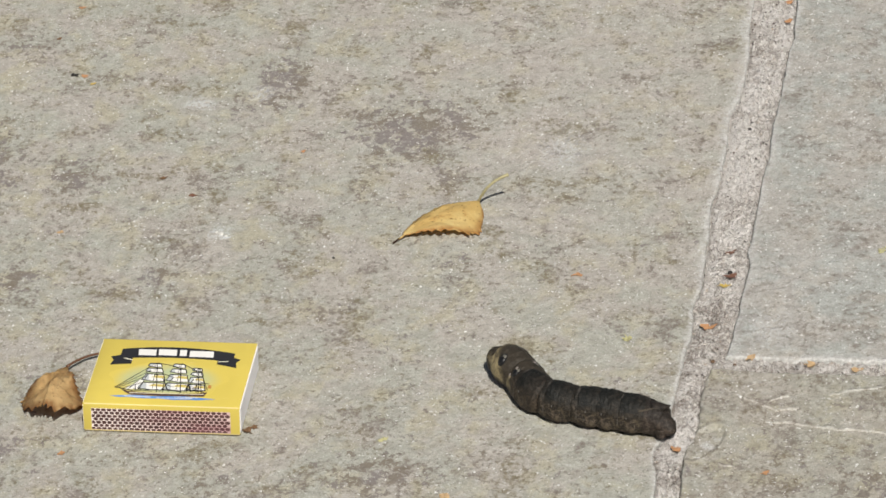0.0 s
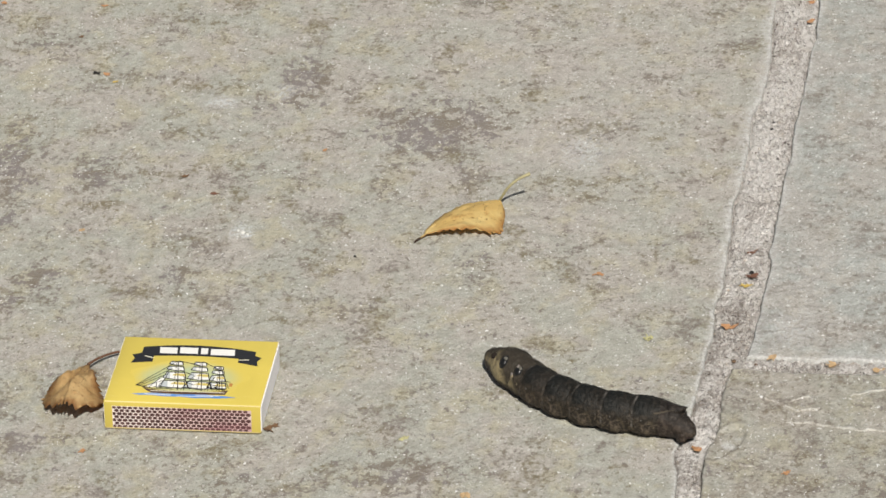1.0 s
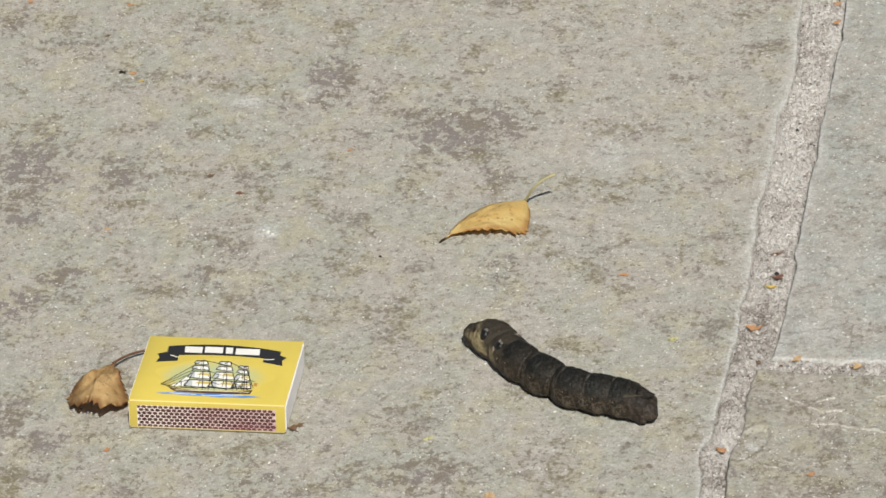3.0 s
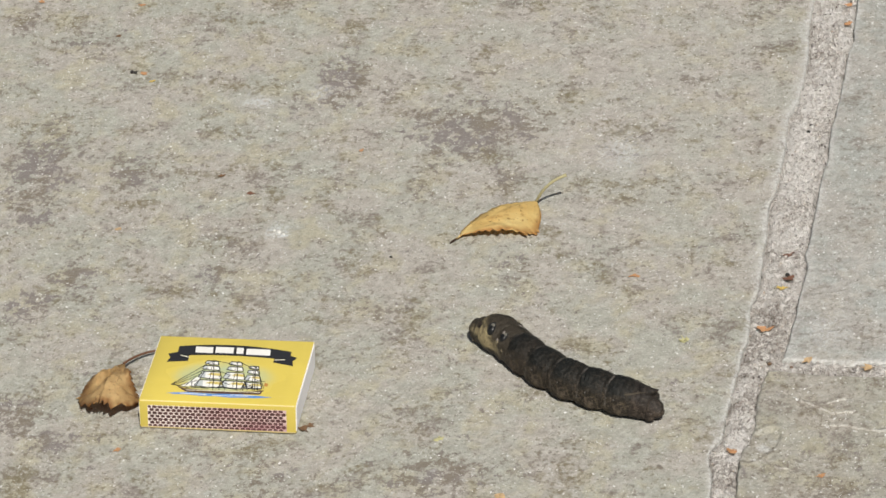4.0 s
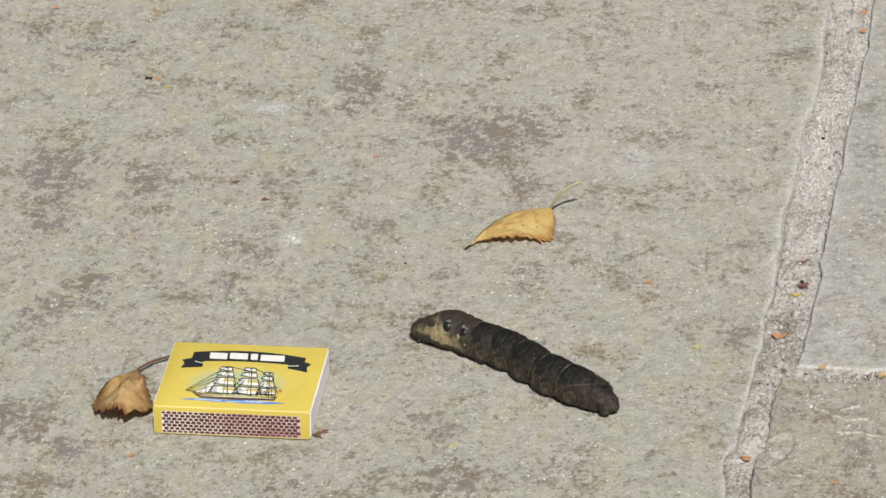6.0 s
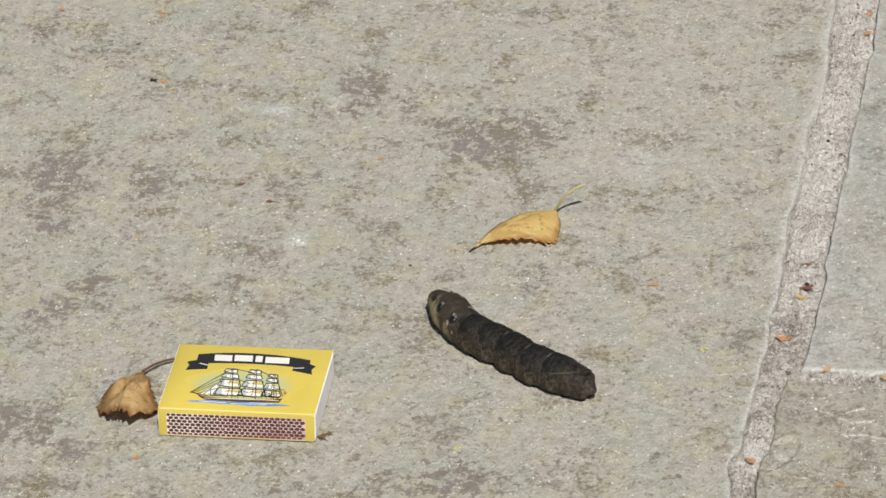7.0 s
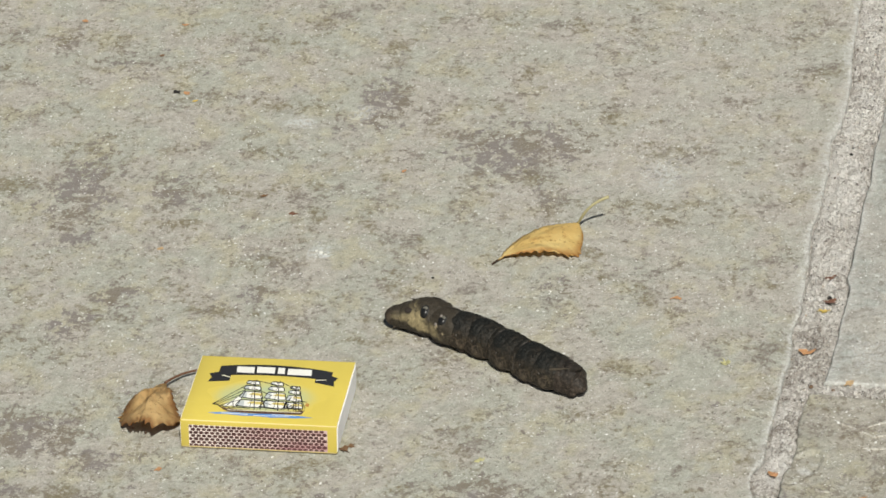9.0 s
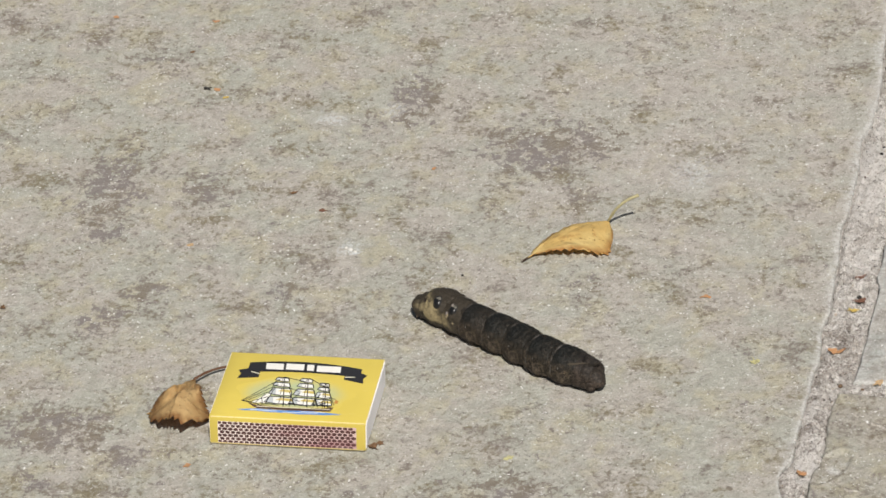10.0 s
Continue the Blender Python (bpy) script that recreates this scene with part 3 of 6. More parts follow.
def striker_dot():
    s = Mat("striker_grit", 0.85, 0.2)
    x = s.axis(0)
    c = s.mix(s.step(s.noise(300, 4, 0.6), 0.35, 0.65), (0.055, 0.026, 0.024), (0.10, 0.05, 0.045))
    rub = s.calc("MULTIPLY", s.step(s.noise(120, 4, 0.65, s.scaled((0.18, 1, 1.0))), 0.45, 0.62), s.step(x, 0.012, 0.034))
    c = s.mix(s.calc("MULTIPLY", rub, 0.45), c, (0.15, 0.05, 0.065))
    # pale streaks along the strip, stronger away from its left end
    pale_streaks = s.calc("MULTIPLY", s.step(s.noise(140, 5, 0.7, s.scaled((0.2, 1, 1), at=(0, 2, 3))), 0.60, 0.7), s.step(x, 0.008, 0.026, 0.2, 1.0))
    c = s.mix(s.calc("MULTIPLY", pale_streaks, 0.8), c, (0.5, 0.4, 0.38))
    return s.done(c, [(s.noise(2500, 3), 0.0001)])


def flat(name, shapes, z, material, parent, label="", thick=0.02):
    """A print on the lid: outlines in millimetres at height z."""
    bm = bmesh.new()
    for pts in shapes:
        sheet(bm, [(x * MM, y * D / 36.6 * MM, z * MM) for x, y in pts], (0, 0, thick * MM))
    bmesh.ops.recalc_face_normals(bm, faces=bm.faces[:])
    return part(name, bm, material, parent, label)


def stroke(a, b, w):
    d = Vector((b[0] - a[0], b[1] - a[1]))
    n = Vector((-d.y, d.x)).normalized() * w / 2
    return [(a[0] + n.x, a[1] + n.y), (a[0] - n.x, a[1] - n.y), (b[0] - n.x, b[1] - n.y), (b[0] + n.x, b[1] + n.y)]


def make_matchbox():
    box = tagged(new("matchbox"), "yellow card matchbox with a sailing ship printed on its lid", "matchbox")
    # sleeve: a folded tube of card, open at both ends, corners rounded
    bm = bmesh.new()
    r, th = 0.7, 0.45
    prof = []
    for cx, cz, a0 in ((D - r, r, -90), (D - r, H - r, 0), (r, H - r, 90), (r, r, 180)):
        for k in range(5):
            a = radians(a0 + 22.5 * k)
            prof.append((cx + r * math.cos(a), cz + r * math.sin(a), math.cos(a), math.sin(a)))
    n = len(prof)
    xs = [0.0, 0.12] + [W * k / 10 for k in range(1, 10)] + [W - 0.12, W]
    outer, inner = [], []
    for x in xs:
        edge_in = 0.1 if x in (0.0, W) else 0.0
        bulge = 0.18 * math.sin(math.pi * x / W)
        ring_o, ring_i = [], []
        for y, z, ny, nz in prof:
            b = bulge * max(nz, 0) * math.sin(math.pi * y / D)
            ring_o.append(bm.verts.new(((x) * MM, (y - edge_in * ny) * MM, (z - edge_in * nz + b) * MM)))
            ring_i.append(bm.verts.new(((x) * MM, (y - th * ny) * MM, (z - th * nz + b) * MM)))
        outer.append(ring_o), inner.append(ring_i)
    for rings, flip in ((outer, False), (inner, True)):
        for a, b in zip(rings, rings[1:]):
            for i in range(n):
                q = (a[i], a[(i + 1) % n], b[(i + 1) % n], b[i])
                bm.faces.new(q[::-1] if flip else q)
    for a, b in ((outer[0], inner[0]), (inner[-1], outer[-1])):
        for i in range(n):
            bm.faces.new((a[i], b[i], b[(i + 1) % n], a[(i + 1) % n]))
    bmesh.ops.recalc_face_normals(bm, faces=bm.faces[:])
    sleeve = smooth(part("sleeve", bm, yellow, box, "yellow printed card sleeve"))
    # pale worn fold along the front edge of the lid
    part("worn_fold", box_bm(0.4 * MM, (W - 0.4) * MM, 0.02 * MM, 0.34 * MM, (H - 0.36) * MM, (H - 0.07) * MM, 0.1 * MM), card("worn_fold_card", (0.74, 0.62, 0.3), (0.8, 0.75, 0.6), 0.6), sleeve, "pale worn fold of the sleeve")
    part("cut_edge", box_bm(0.3 * MM, (W - 0.3) * MM, 0.0 * MM, 0.3 * MM, 0.06 * MM, 0.4 * MM, 0.08 * MM), card("cut_edge_card", (0.52, 0.42, 0.2), (0.5, 0.4, 0.3), 0.5), sleeve, "pale lower fold of the sleeve")
    rim = card("rim_card", (0.78, 0.74, 0.62), (0.6, 0.5, 0.3), 0.5)
    for x0, x1 in ((-0.03, 0.2), (W - 0.2, W + 0.03)):
        part("cut_rim", box_bm(x0 * MM, x1 * MM, 0.75 * MM, (D - 0.7) * MM, (H - 0.22) * MM, (H - 0.01) * MM, 0.05 * MM), rim, sleeve, "pale cut edge of the card")
        part("cut_rim", box_bm(x0 * MM, x1 * MM, 0.02 * MM, 0.26 * MM, 0.75 * MM, (H - 0.7) * MM, 0.05 * MM), rim, sleeve, "pale cut edge of the card")
    # tray with its end walls
    tray = part("tray", box_bm(0.5 * MM, (W - 0.5) * MM, 0.7 * MM, (D - 0.7) * MM, 0.65 * MM, 1.2 * MM), white_card, box, "white card tray inside the sleeve")
    for x0, x1 in ((0.35, 0.85), (W - 0.35, W + 0.15)):
        part("tray_end", box_bm(x0 * MM, x1 * MM, 0.75 * MM, (D - 0.8) * MM, 0.7 * MM, (H - 0.8) * MM, 0.2 * MM), white_card, tray)
    for y0, y1 in ((0.6, 1.05), (D - 1.1, D - 0.65)):
        part("tray_side", box_bm(0.9 * MM, (W - 0.8) * MM, y0 * MM, y1 * MM, 0.7 * MM, (H - 1.3) * MM), white_card, tray)
    # striking surfaces, front and back, with printed grit dots
    for y in (-0.03, D - 0.02):
        st = part("striking_strip", box_bm(2.8 * MM, 49.6 * MM, y * MM, (y + 0.05) * MM, 0.55 * MM, 9.1 * MM), striker_mat, box, "rubbed pinkish striking strip")
        bm = bmesh.new()
        yy = y - 0.03 if y < 1 else y + 0.05
        rows, cols = 7, 26
        for j in range(rows):
            for i in range(cols):
                cx = 3.3 + (i + (0.5 if j % 2 else 0.0)) * 1.85
                cz = 0.95 + j * 1.27
                if cx > 49.3:
                    continue
                k = 1 + 0.07 * math.sin(7.3 * i + 3.1 * j)
                ring = [(cx + 0.83 * k * math.cos(a), cz + 0.64 * k * math.sin(a)) for a in (radians(36 * q + 18) for q in range(10))]
                sheet(bm, [(min(max(u, 2.9), 49.5) * MM, yy * MM, min(max(v, 0.65), 9.0) * MM) for u, v in ring], (0, 0.03 * MM, 0))
        bmesh.ops.recalc_face_normals(bm, faces=bm.faces[:])
        tagged(part("grit_dots", bm, dot_mat, st, "dark brown grit dots in rows"), kind="stuff")
    # prints on the lid
    top = H + 0.02
    halo = []
    for k in range(40):
        a = 2 * math.pi * k / 40
        rr = 1 + 0.06 * math.sin(5 * a) + 0.04 * math.sin(9 * a + 1)
        halo.append((26.2 + 19.5 * rr * math.cos(a), 14.1 + 10.4 * rr * math.sin(a)))
    flat("halo_print", [halo], top, ink_halo, box, "pale green-yellow glow printed round the ship")
    arch_top = lambda x: 32.4 - 0.0055 * (x - 25) ** 2
    arch_low = lambda x: 26.5 - 0.0035 * (x - 26) ** 2
    k = [7.6 + (46.2 - 7.6) * i / 16 for i in range(17)]
    banner = flat("banner_print", [[(x, arch_low(x)) for x in k] + [(x, arch_top(x)) for x in k[::-1]]], top + 0.02, ink_black, box, "black arched ribbon print")
    flat("ribbon_tail", [[(4.5, 26.2), (5.7, 24.2), (4.9, 21.6), (12.1, 22.6), (12.0, 25.6), (8.0, 27.6)]], top + 0.01, ink_black, banner)
    flat("ribbon_tail", [[(41.0, 23.6), (41.0, 26.0), (45.5, 28.0), (48.6, 26.6), (47.4, 24.6), (48.0, 21.9)]], top + 0.01, ink_black, banner)
    flat("ribbon_fold", [stroke((9.0, 25.6), (12.2, 24.6), 0.35)], top + 0.05, ink_cream, banner)
    flat("ribbon_fold", [stroke((41.2, 25.0), (44.6, 25.3), 0.35)], top + 0.05, ink_cream, banner)
    for x0, x1 in ((13.6, 19.6), (20.4, 26.6), (27.6, 30.0), (31.0, 39.2)):
        low, high = 27.75, 31.1
        m = (x0 + x1) / 2
        sag = 0.004 * (m - 25) ** 2
        flat("white_block", [[(x0, low - sag), (x1, low - sag - 0.05), (x1 - 0.35, high - sag - 0.05), (x0 - 0.35, high - sag)]], top + 0.05, ink_white, banner, "plain white printed block")
    # ship picture
    sea = flat("sea_print", [[(8.4, 4.5), (11, 4.0), (15, 4.1), (20, 3.6), (25, 3.7), (30, 3.2), (34, 3.5), (38, 3.4), (44.0, 4.2), (40, 4.7), (33, 5.3), (24, 4.9), (15, 5.3), (12, 4.9)]], top + 0.02, ink_blue, box, "blue strip of sea printed under the ship")
    flat("foam", [stroke((13, 4.6), (22, 4.3), 0.3), stroke((24, 3.9), (36, 4.3), 0.25), stroke((30, 4.8), (38, 4.7), 0.25)], top + 0.05, ink_white, sea)
    ship = flat("ship_print", [[(11.2, 8.4), (13.4, 6.4), (15.2, 5.4), (26, 5.0), (39.8, 5.5), (40.6, 8.0), (37.5, 7.1), (26, 6.4), (14.5, 7.2)]], top + 0.04, ink_hull, box, "printed three-masted sailing ship with white sails")
    flat("gun_stripe", [stroke((14.6, 6.4), (39.6, 6.6), 0.24)], top + 0.07, ink_cream, ship)
    lines_ = [stroke((9.0, 9.3), (15.2, 7.6), 0.4)]
    sails, shade, gold, grey = [], [], [], []
    for (bx, by), (tx, ty), w0, w1, rows in (((23.6, 6.9), (20.9, 22.9), 10.4, 3.9, 4), ((31.6, 6.9), (29.0, 22.9), 9.8, 3.7, 4), ((37.6, 7.2), (35.4, 20.8), 7.0, 3.0, 4)):
        lines_.append(stroke((bx, by), (tx, ty), 0.3))
        for j, (f0, f1) in enumerate(((0.06, 0.30), (0.36, 0.60), (0.66, 0.80), (0.85, 0.97))):
            p0, p1 = (bx + (tx - bx) * f0, by + (ty - by) * f0 + 0.6), (bx + (tx - bx) * f1, by + (ty - by) * f1 + 0.4)
            a, b = w0 + (w1 - w0) * f0, w0 + (w1 - w0) * f1
            q = [(p0[0] - a * 0.66, p0[1] + 0.5), (p0[0] - a * 0.12, p0[1] - 0.25), (p0[0] + a * 0.34, p0[1] - 0.1), (p1[0] + b * 0.34, p1[1]), (p1[0] - b * 0.58, p1[1] + 0.2)]
            sails.append(q)
            shade += [stroke(q[4], q[3], 0.5), stroke(q[0], q[1], 0.36), stroke(q[1], q[2], 0.36)]
            grey.append([q[0], (q[0][0] + 0.3 * a, q[0][1] - 0.3), (q[4][0] + 0.16 * b, q[4][1] - 0.1), q[4]])
            lines_ += [stroke(q[2], q[3], 0.34), stroke(q[0], q[4], 0.28), stroke(((q[0][0] + q[2][0]) / 2, q[1][1]), ((q[3][0] + q[4][0]) / 2, q[3][1]), 0.16)]
            if j < 2:
                m = lambda u, v: (q[0][0] + (q[2][0] - q[0][0]) * u + (q[4][0] - q[0][0]) * v, p0[1] + (p1[1] - p0[1]) * v)
                gold.append([m(0.3, 0.55), m(0.9, 0.4), m(0.84, 0.82), m(0.4, 0.86)])
    for a, b, c in (((12.6, 8.4), (18.4, 15.4), (17.4, 8.6)),):
        sails.append([a, c, b])
    for a, b in (((9.2, 9.3), (20.8, 23.4)), ((9.6, 9.2), (19.6, 19.0)), ((10.4, 9.0), (18.6, 16.0)), ((11.6, 8.6), (17.6, 12.0)), ((17.4, 8.4), (18.8, 17.0)), ((13.6, 8.0), (16.4, 13.4)),
                 ((21.0, 23.4), (28.6, 21.2)), ((22.0, 18.4), (27.4, 15.6)), ((24.4, 7.4), (28.0, 15.8)), ((27.6, 7.4), (24.2, 15.0)), ((25.6, 11.4), (28.6, 10.2)), ((29.2, 23.4), (35.2, 19.4)),
                 ((32.6, 7.4), (34.8, 15.0)), ((35.2, 7.4), (33.0, 14.0)), ((32.4, 11.6), (36.0, 10.0)), ((35.6, 21.0), (40.4, 9.0)), ((36.6, 13.6), (40.4, 12.4)), ((33.4, 9.4), (37.6, 9.8)), ((34.2, 8.4), (37.8, 8.2))):
        lines_.append(stroke(a, b, 0.26))
    for a, b in (((14.8, 7.4), (24.0, 8.6)), ((15.4, 8.6), (22.0, 7.4)), ((25.0, 8.6), (32.0, 7.6)), ((33.0, 8.8), (39.6, 8.8)), ((36.8, 7.4), (36.2, 12.6)), ((38.6, 7.4), (37.4, 13.0)), ((39.6, 7.6), (35.4, 9.4)), ((33.6, 7.2), (33.4, 12.2)), ((25.6, 7.0), (25.0, 13.6)), ((16.4, 7.6), (15.6, 11.2))):
        lines_.append(stroke(a, b, 0.26))
    for outline in sails:
        flat("sail", [outline], top + 0.06, ink_white, ship, "white printed sail")
    for outline in grey:
        flat("sail_shade", [outline], top + 0.082, ink_grey, ship)
    for outline in gold:
        flat("sail_shade", [outline], top + 0.085, ink_gold, ship)
    flat("yards_and_rigging", shade + lines_, top + 0.1, ink_black, ship, "black printed yards and rigging")
    flat("stern_flag", [[(40.2, 10.2), (41.4, 10.0), (41.5, 11.6), (40.3, 12.0)]], top + 0.06, ink_rust, ship)
    for ob in box.children_recursive:  # the sleeve leans a little, as a handled box does
        for v in ob.data.vertices:
            v.co.x += LEAN * v.co.z
    return box


striker_mat, dot_mat = striker_base(), striker_dot()
matchbox = make_matchbox()
matchbox.matrix_basis = pose(0.0001, -0.0016, 0.0006, 0, 0, 0.8)


# ---- leaves ----
def birch_leaf(name, label, skin_mat, stalk_mat, profile, surface, stalk, seed, blunt=0.0, tooth=0.2, crumple=0.3, tip_at=2.0):
    """A serrated birch leaf. surface(s, q) gives the place at s along the midrib (0 stalk, 1 tip) and q across (-1 to 1), mm;
    profile(s): the half width from 0 to 1; blunt: depth of the teeth at a cut-off tip."""
    leaf = tagged(new(name), label, "leaf")
    rnd = random.Random(seed)
    ns, nq = 110, 36
    co, margin, vein, tip = [], [], [], []
    teeth = [rnd.uniform(0.5, 1.3) for _ in range(90)]
    for i in range(ns + 1):
        s = i / ns
        w = profile(s)
        for j in range(nq + 1):
            q = 2 * j / nq - 1
            k = s * 17 + (0.35 if q > 0 else 0) + 0.25 * math.sin(17 * s)
            saw = (k % 1.0) * teeth[int(k) + (20 if q > 0 else 0)]
            e = 1 + tooth * (1.0 if q > 0 or blunt else 0.25) * saw * abs(q) ** 8 * max(0, min(1, (s - 0.2) * 5))
            kb = (q + 1) * 4.5 + 0.6 * math.sin(5 * q)
            sb = s + blunt * s ** 10 * (abs(kb % 1.0 - 0.5) * 2 - 0.5) * teeth[int(kb) + 50]
            p = Vector(surface(sb, q * e * w))
            p.z += crumple * math.sin(9 * s + 4 * q) * abs(q) + crumple * 1.6 * noise.fractal((s * 4 + seed, q * 2.5, 0.3), 0.9, 2.0, 3) * min(1, 3 * s) + 0.35 * abs((s * 7 + abs(q) * 1.5) % 1 - 0.5) * min(1, 4 * s)
            co.append(p)
            tip.append(min(1.0, max(0.0, (s - tip_at) / 0.04)))
            margin.append(max(max(0.0, (abs(q) - 0.72) / 0.28), max(0, (s - 0.9) * 10) if blunt else 0))
            v = abs((s * 7 - abs(q) * 2.0) % 1.0 - 0.5) * 2
            vein.append(max(0.0, 1 - abs(q) * nq / 2.4) + max(0.0, (v - 0.85) / 0.15) * 0.6)
    co = np.array([tuple(p) for p in co]) * MM
    me = from_grid("blade", co, nq + 1, ns + 1, skin_mat, {"margin": margin, "vein": vein, "tip": tip})
    blade = new("blade", me)
    blade.parent = leaf
    solid = blade.modifiers.new("thickness", "SOLIDIFY")
    solid.thickness, solid.offset = 0.00016, 0
    bm = bmesh.new()
    tube(bm, [tuple(c * MM for c in p) for p in stalk[0]], [r * MM for r in stalk[1]], 8)
    smooth(part("stalk", bm, stalk_mat, leaf, "thin leaf stalk"))
    return leaf


def bezier(points, n=14):
    """A smooth path through control points (de Casteljau)."""
    out = []
    for k in range(n + 1):
        t, p = k / n, [Vector(v) for v in points]
        while len(p) > 1:
            p = [a.lerp(b, t) for a, b in zip(p, p[1:])]
        out.append(tuple(p[0]))
    return out


def yellow_surface(s, q):
    base, tip = Vector((113.5, 148.5, 0)), Vector((86.3, 120.5, 0))
    side = Vector((0.71, -0.70, 0))  # towards the raised margin
    full = q
    if q < 0 and s > 0.32:  # the far half stays broad almost to the tip
        u = max(0.03, (0.86 - s) / 0.54) ** -0.42
        full = q * (u if s < 0.86 else 1 + (u - 1) * max(0.0, (0.97 - s) / 0.11))
    p = base.lerp(tip, s) + side * (full * (15.5 if q > 0 else 8.5))
    mid = 2.0 + 3.0 * math.sin(math.pi * min(1, s * 0.95)) ** 0.9 - 1.6 * s
    mid = min(mid, 0.35 + 9 * (1 - s))
    lifted = max(0.0, min(1.0, (s - 0.34) / 0.25)) * 3.6 * min(1, (1 - s) / 0.25) + 0.3
    end = lifted if q > 0 else 0.5
    p.z = mid + (end - mid) * min(1.0, q * q / max(1e-4, yellow_profile(s) ** 2)) * (0.9 if q > 0 else 1.0)
    return p


def yellow_profile(s):
    return max(0.008, (s / 0.32) ** 0.62 if s < 0.32 else max(0.025 * (1.05 - s) / 0.2 if s > 0.85 else 0.0, 0.025 + 0.975 * max(0.0, (0.86 - s) / 0.54) ** 0.9 if s < 0.86 else 0.0))


def brown_surface(s, q):
    """A tent: the stalk end low, the front edge arched, its two corners down on the stone."""
    u = 1 - min(1.0, abs((q - 0.2) / (0.8 if q > 0.2 else 1.2))) ** 2
    x = -12.3 - 1.1 * s + q * 10.2
    y = 31.6 + (9.6 - 10.4 * u - 31.6) * s
    z = 2.6 + (0.5 + 8.4 * u - 2.6) * s + 3.6 * math.sin(math.pi * s) * (0.45 + 0.55 * u)
    return Vector((x, y, z))


def brown_profile(s):
    return max(0.03, min(1.0, s / 0.86) ** 0.95 * (1 - 0.12 * max(0, (s - 0.86) / 0.14) ** 2))


yellow_leaf_mat = leaf_skin("yellow_leaf", (0.71, 0.58, 0.26), (0.65, 0.47, 0.175), (0.36, 0.17, 0.05), 0.02)
brown_leaf_mat = leaf_skin("brown_leaf", (0.61, 0.44, 0.21), (0.43, 0.275, 0.115), (0.21, 0.095, 0.033), 0.22)
pale_stalk = plain("pale_stalk", (0.33, 0.30, 0.17), 0.65)
dark_stalk = plain("dark_stalk", (0.10, 0.048, 0.026), 0.6)
yellow_leaf = birch_leaf("birch_leaf", "fallen yellow birch leaf, curled, with a serrated raised edge", yellow_leaf_mat, pale_stalk, yellow_profile, yellow_surface,
                         (bezier([(113.3, 148.2, 2.0), (115.0, 146.5, 5.0), (116.5, 145.5, 11.5), (124.7, 147.6, 14.0)]), [0.55] + [0.52] * 12 + [0.58, 0.68]), 5, 0.0, 0.27, 0.3, 0.9)
brown_leaf = birch_leaf("birch_leaf", "dry brown birch leaf curled up beside the matchbox", brown_leaf_mat, dark_stalk, brown_profile, brown_surface,
                        (bezier([(-12.3, 31.3, 3.4), (-9.6, 38.0, 2.6), (-5.5, 41.0, 2.4), (-2.0, 43.0, 2.3), (3, 44.0, 0.8)]), [0.55] + [0.42] * 12 + [0.45, 0.5]), 9, 0.095, 0.16, 0.75)


# ---- larva ----
skin_body = skin("larva_skin", (0.0137, 0.0112, 0.0081), (0.096, 0.075, 0.055), (0.0070, 0.0071, 0.0058), None, 0.9)
neck = ((0.030, 0.0245, 0.0175), (0.076, 0.063, 0.045), (0.029, 0.024, 0.0175))
TAN = (0.36, 0.295, 0.165)
skin_body_1 = skin("larva_shoulder_skin", (0.019, 0.015, 0.011), (0.095, 0.073, 0.052), (0.0125, 0.0108, 0.0085), None, 0.6, 1.0, 0.85)
skin_eye_2 = skin("larva_neck_skin", *neck, (TAN, 0.6, -0.0022, 0.0006, 0.3, -0.0010), 0.0, 0.5)
skin_eye_1 = skin("larva_eye_skin", *neck, (TAN, 0.9, -0.0024, 0.0037, 0.25, -0.0030), 0.0, 0.5)
skin_thorax_3 = skin("larva_tan_skin", *neck, (TAN, 0.9, -0.0012, 0.0041, 0.05, -0.02), 0.0, 0.5)
skin_thorax_2 = skin("larva_cheek_skin", *neck, (TAN, 0.7, 0.0002, 0.0028, -0.15, -0.02), 0.0, 0.5)
skin_thorax_1 = skin("larva_lip_skin", *neck, (TAN, 0.45, 0.0006, 0.0019, -0.1, -0.02), 0.0, 0.5)
skin_head = skin("larva_head_skin", (0.036, 0.026, 0.019), (0.10, 0.076, 0.055), (0.03, 0.0225, 0.017))
skin_tail = skin("larva_tail_skin", (0.022, 0.017, 0.0135), (0.078, 0.06, 0.047), (0.0115, 0.010, 0.0085))
eye_black = plain("eyespot_black", (0.008, 0.008, 0.008), 0.36, 0.4, 0.2)
eye_pale = plain("eyespot_pale", (0.105, 0.10, 0.085), 0.7, 0.15, 0.4)
eye_white = plain("eyespot_white", (0.17, 0.15, 0.135), 0.6, 0.2, 0.5)
leg_mat = plain("leg_horn", (0.07, 0.052, 0.036), 0.45)


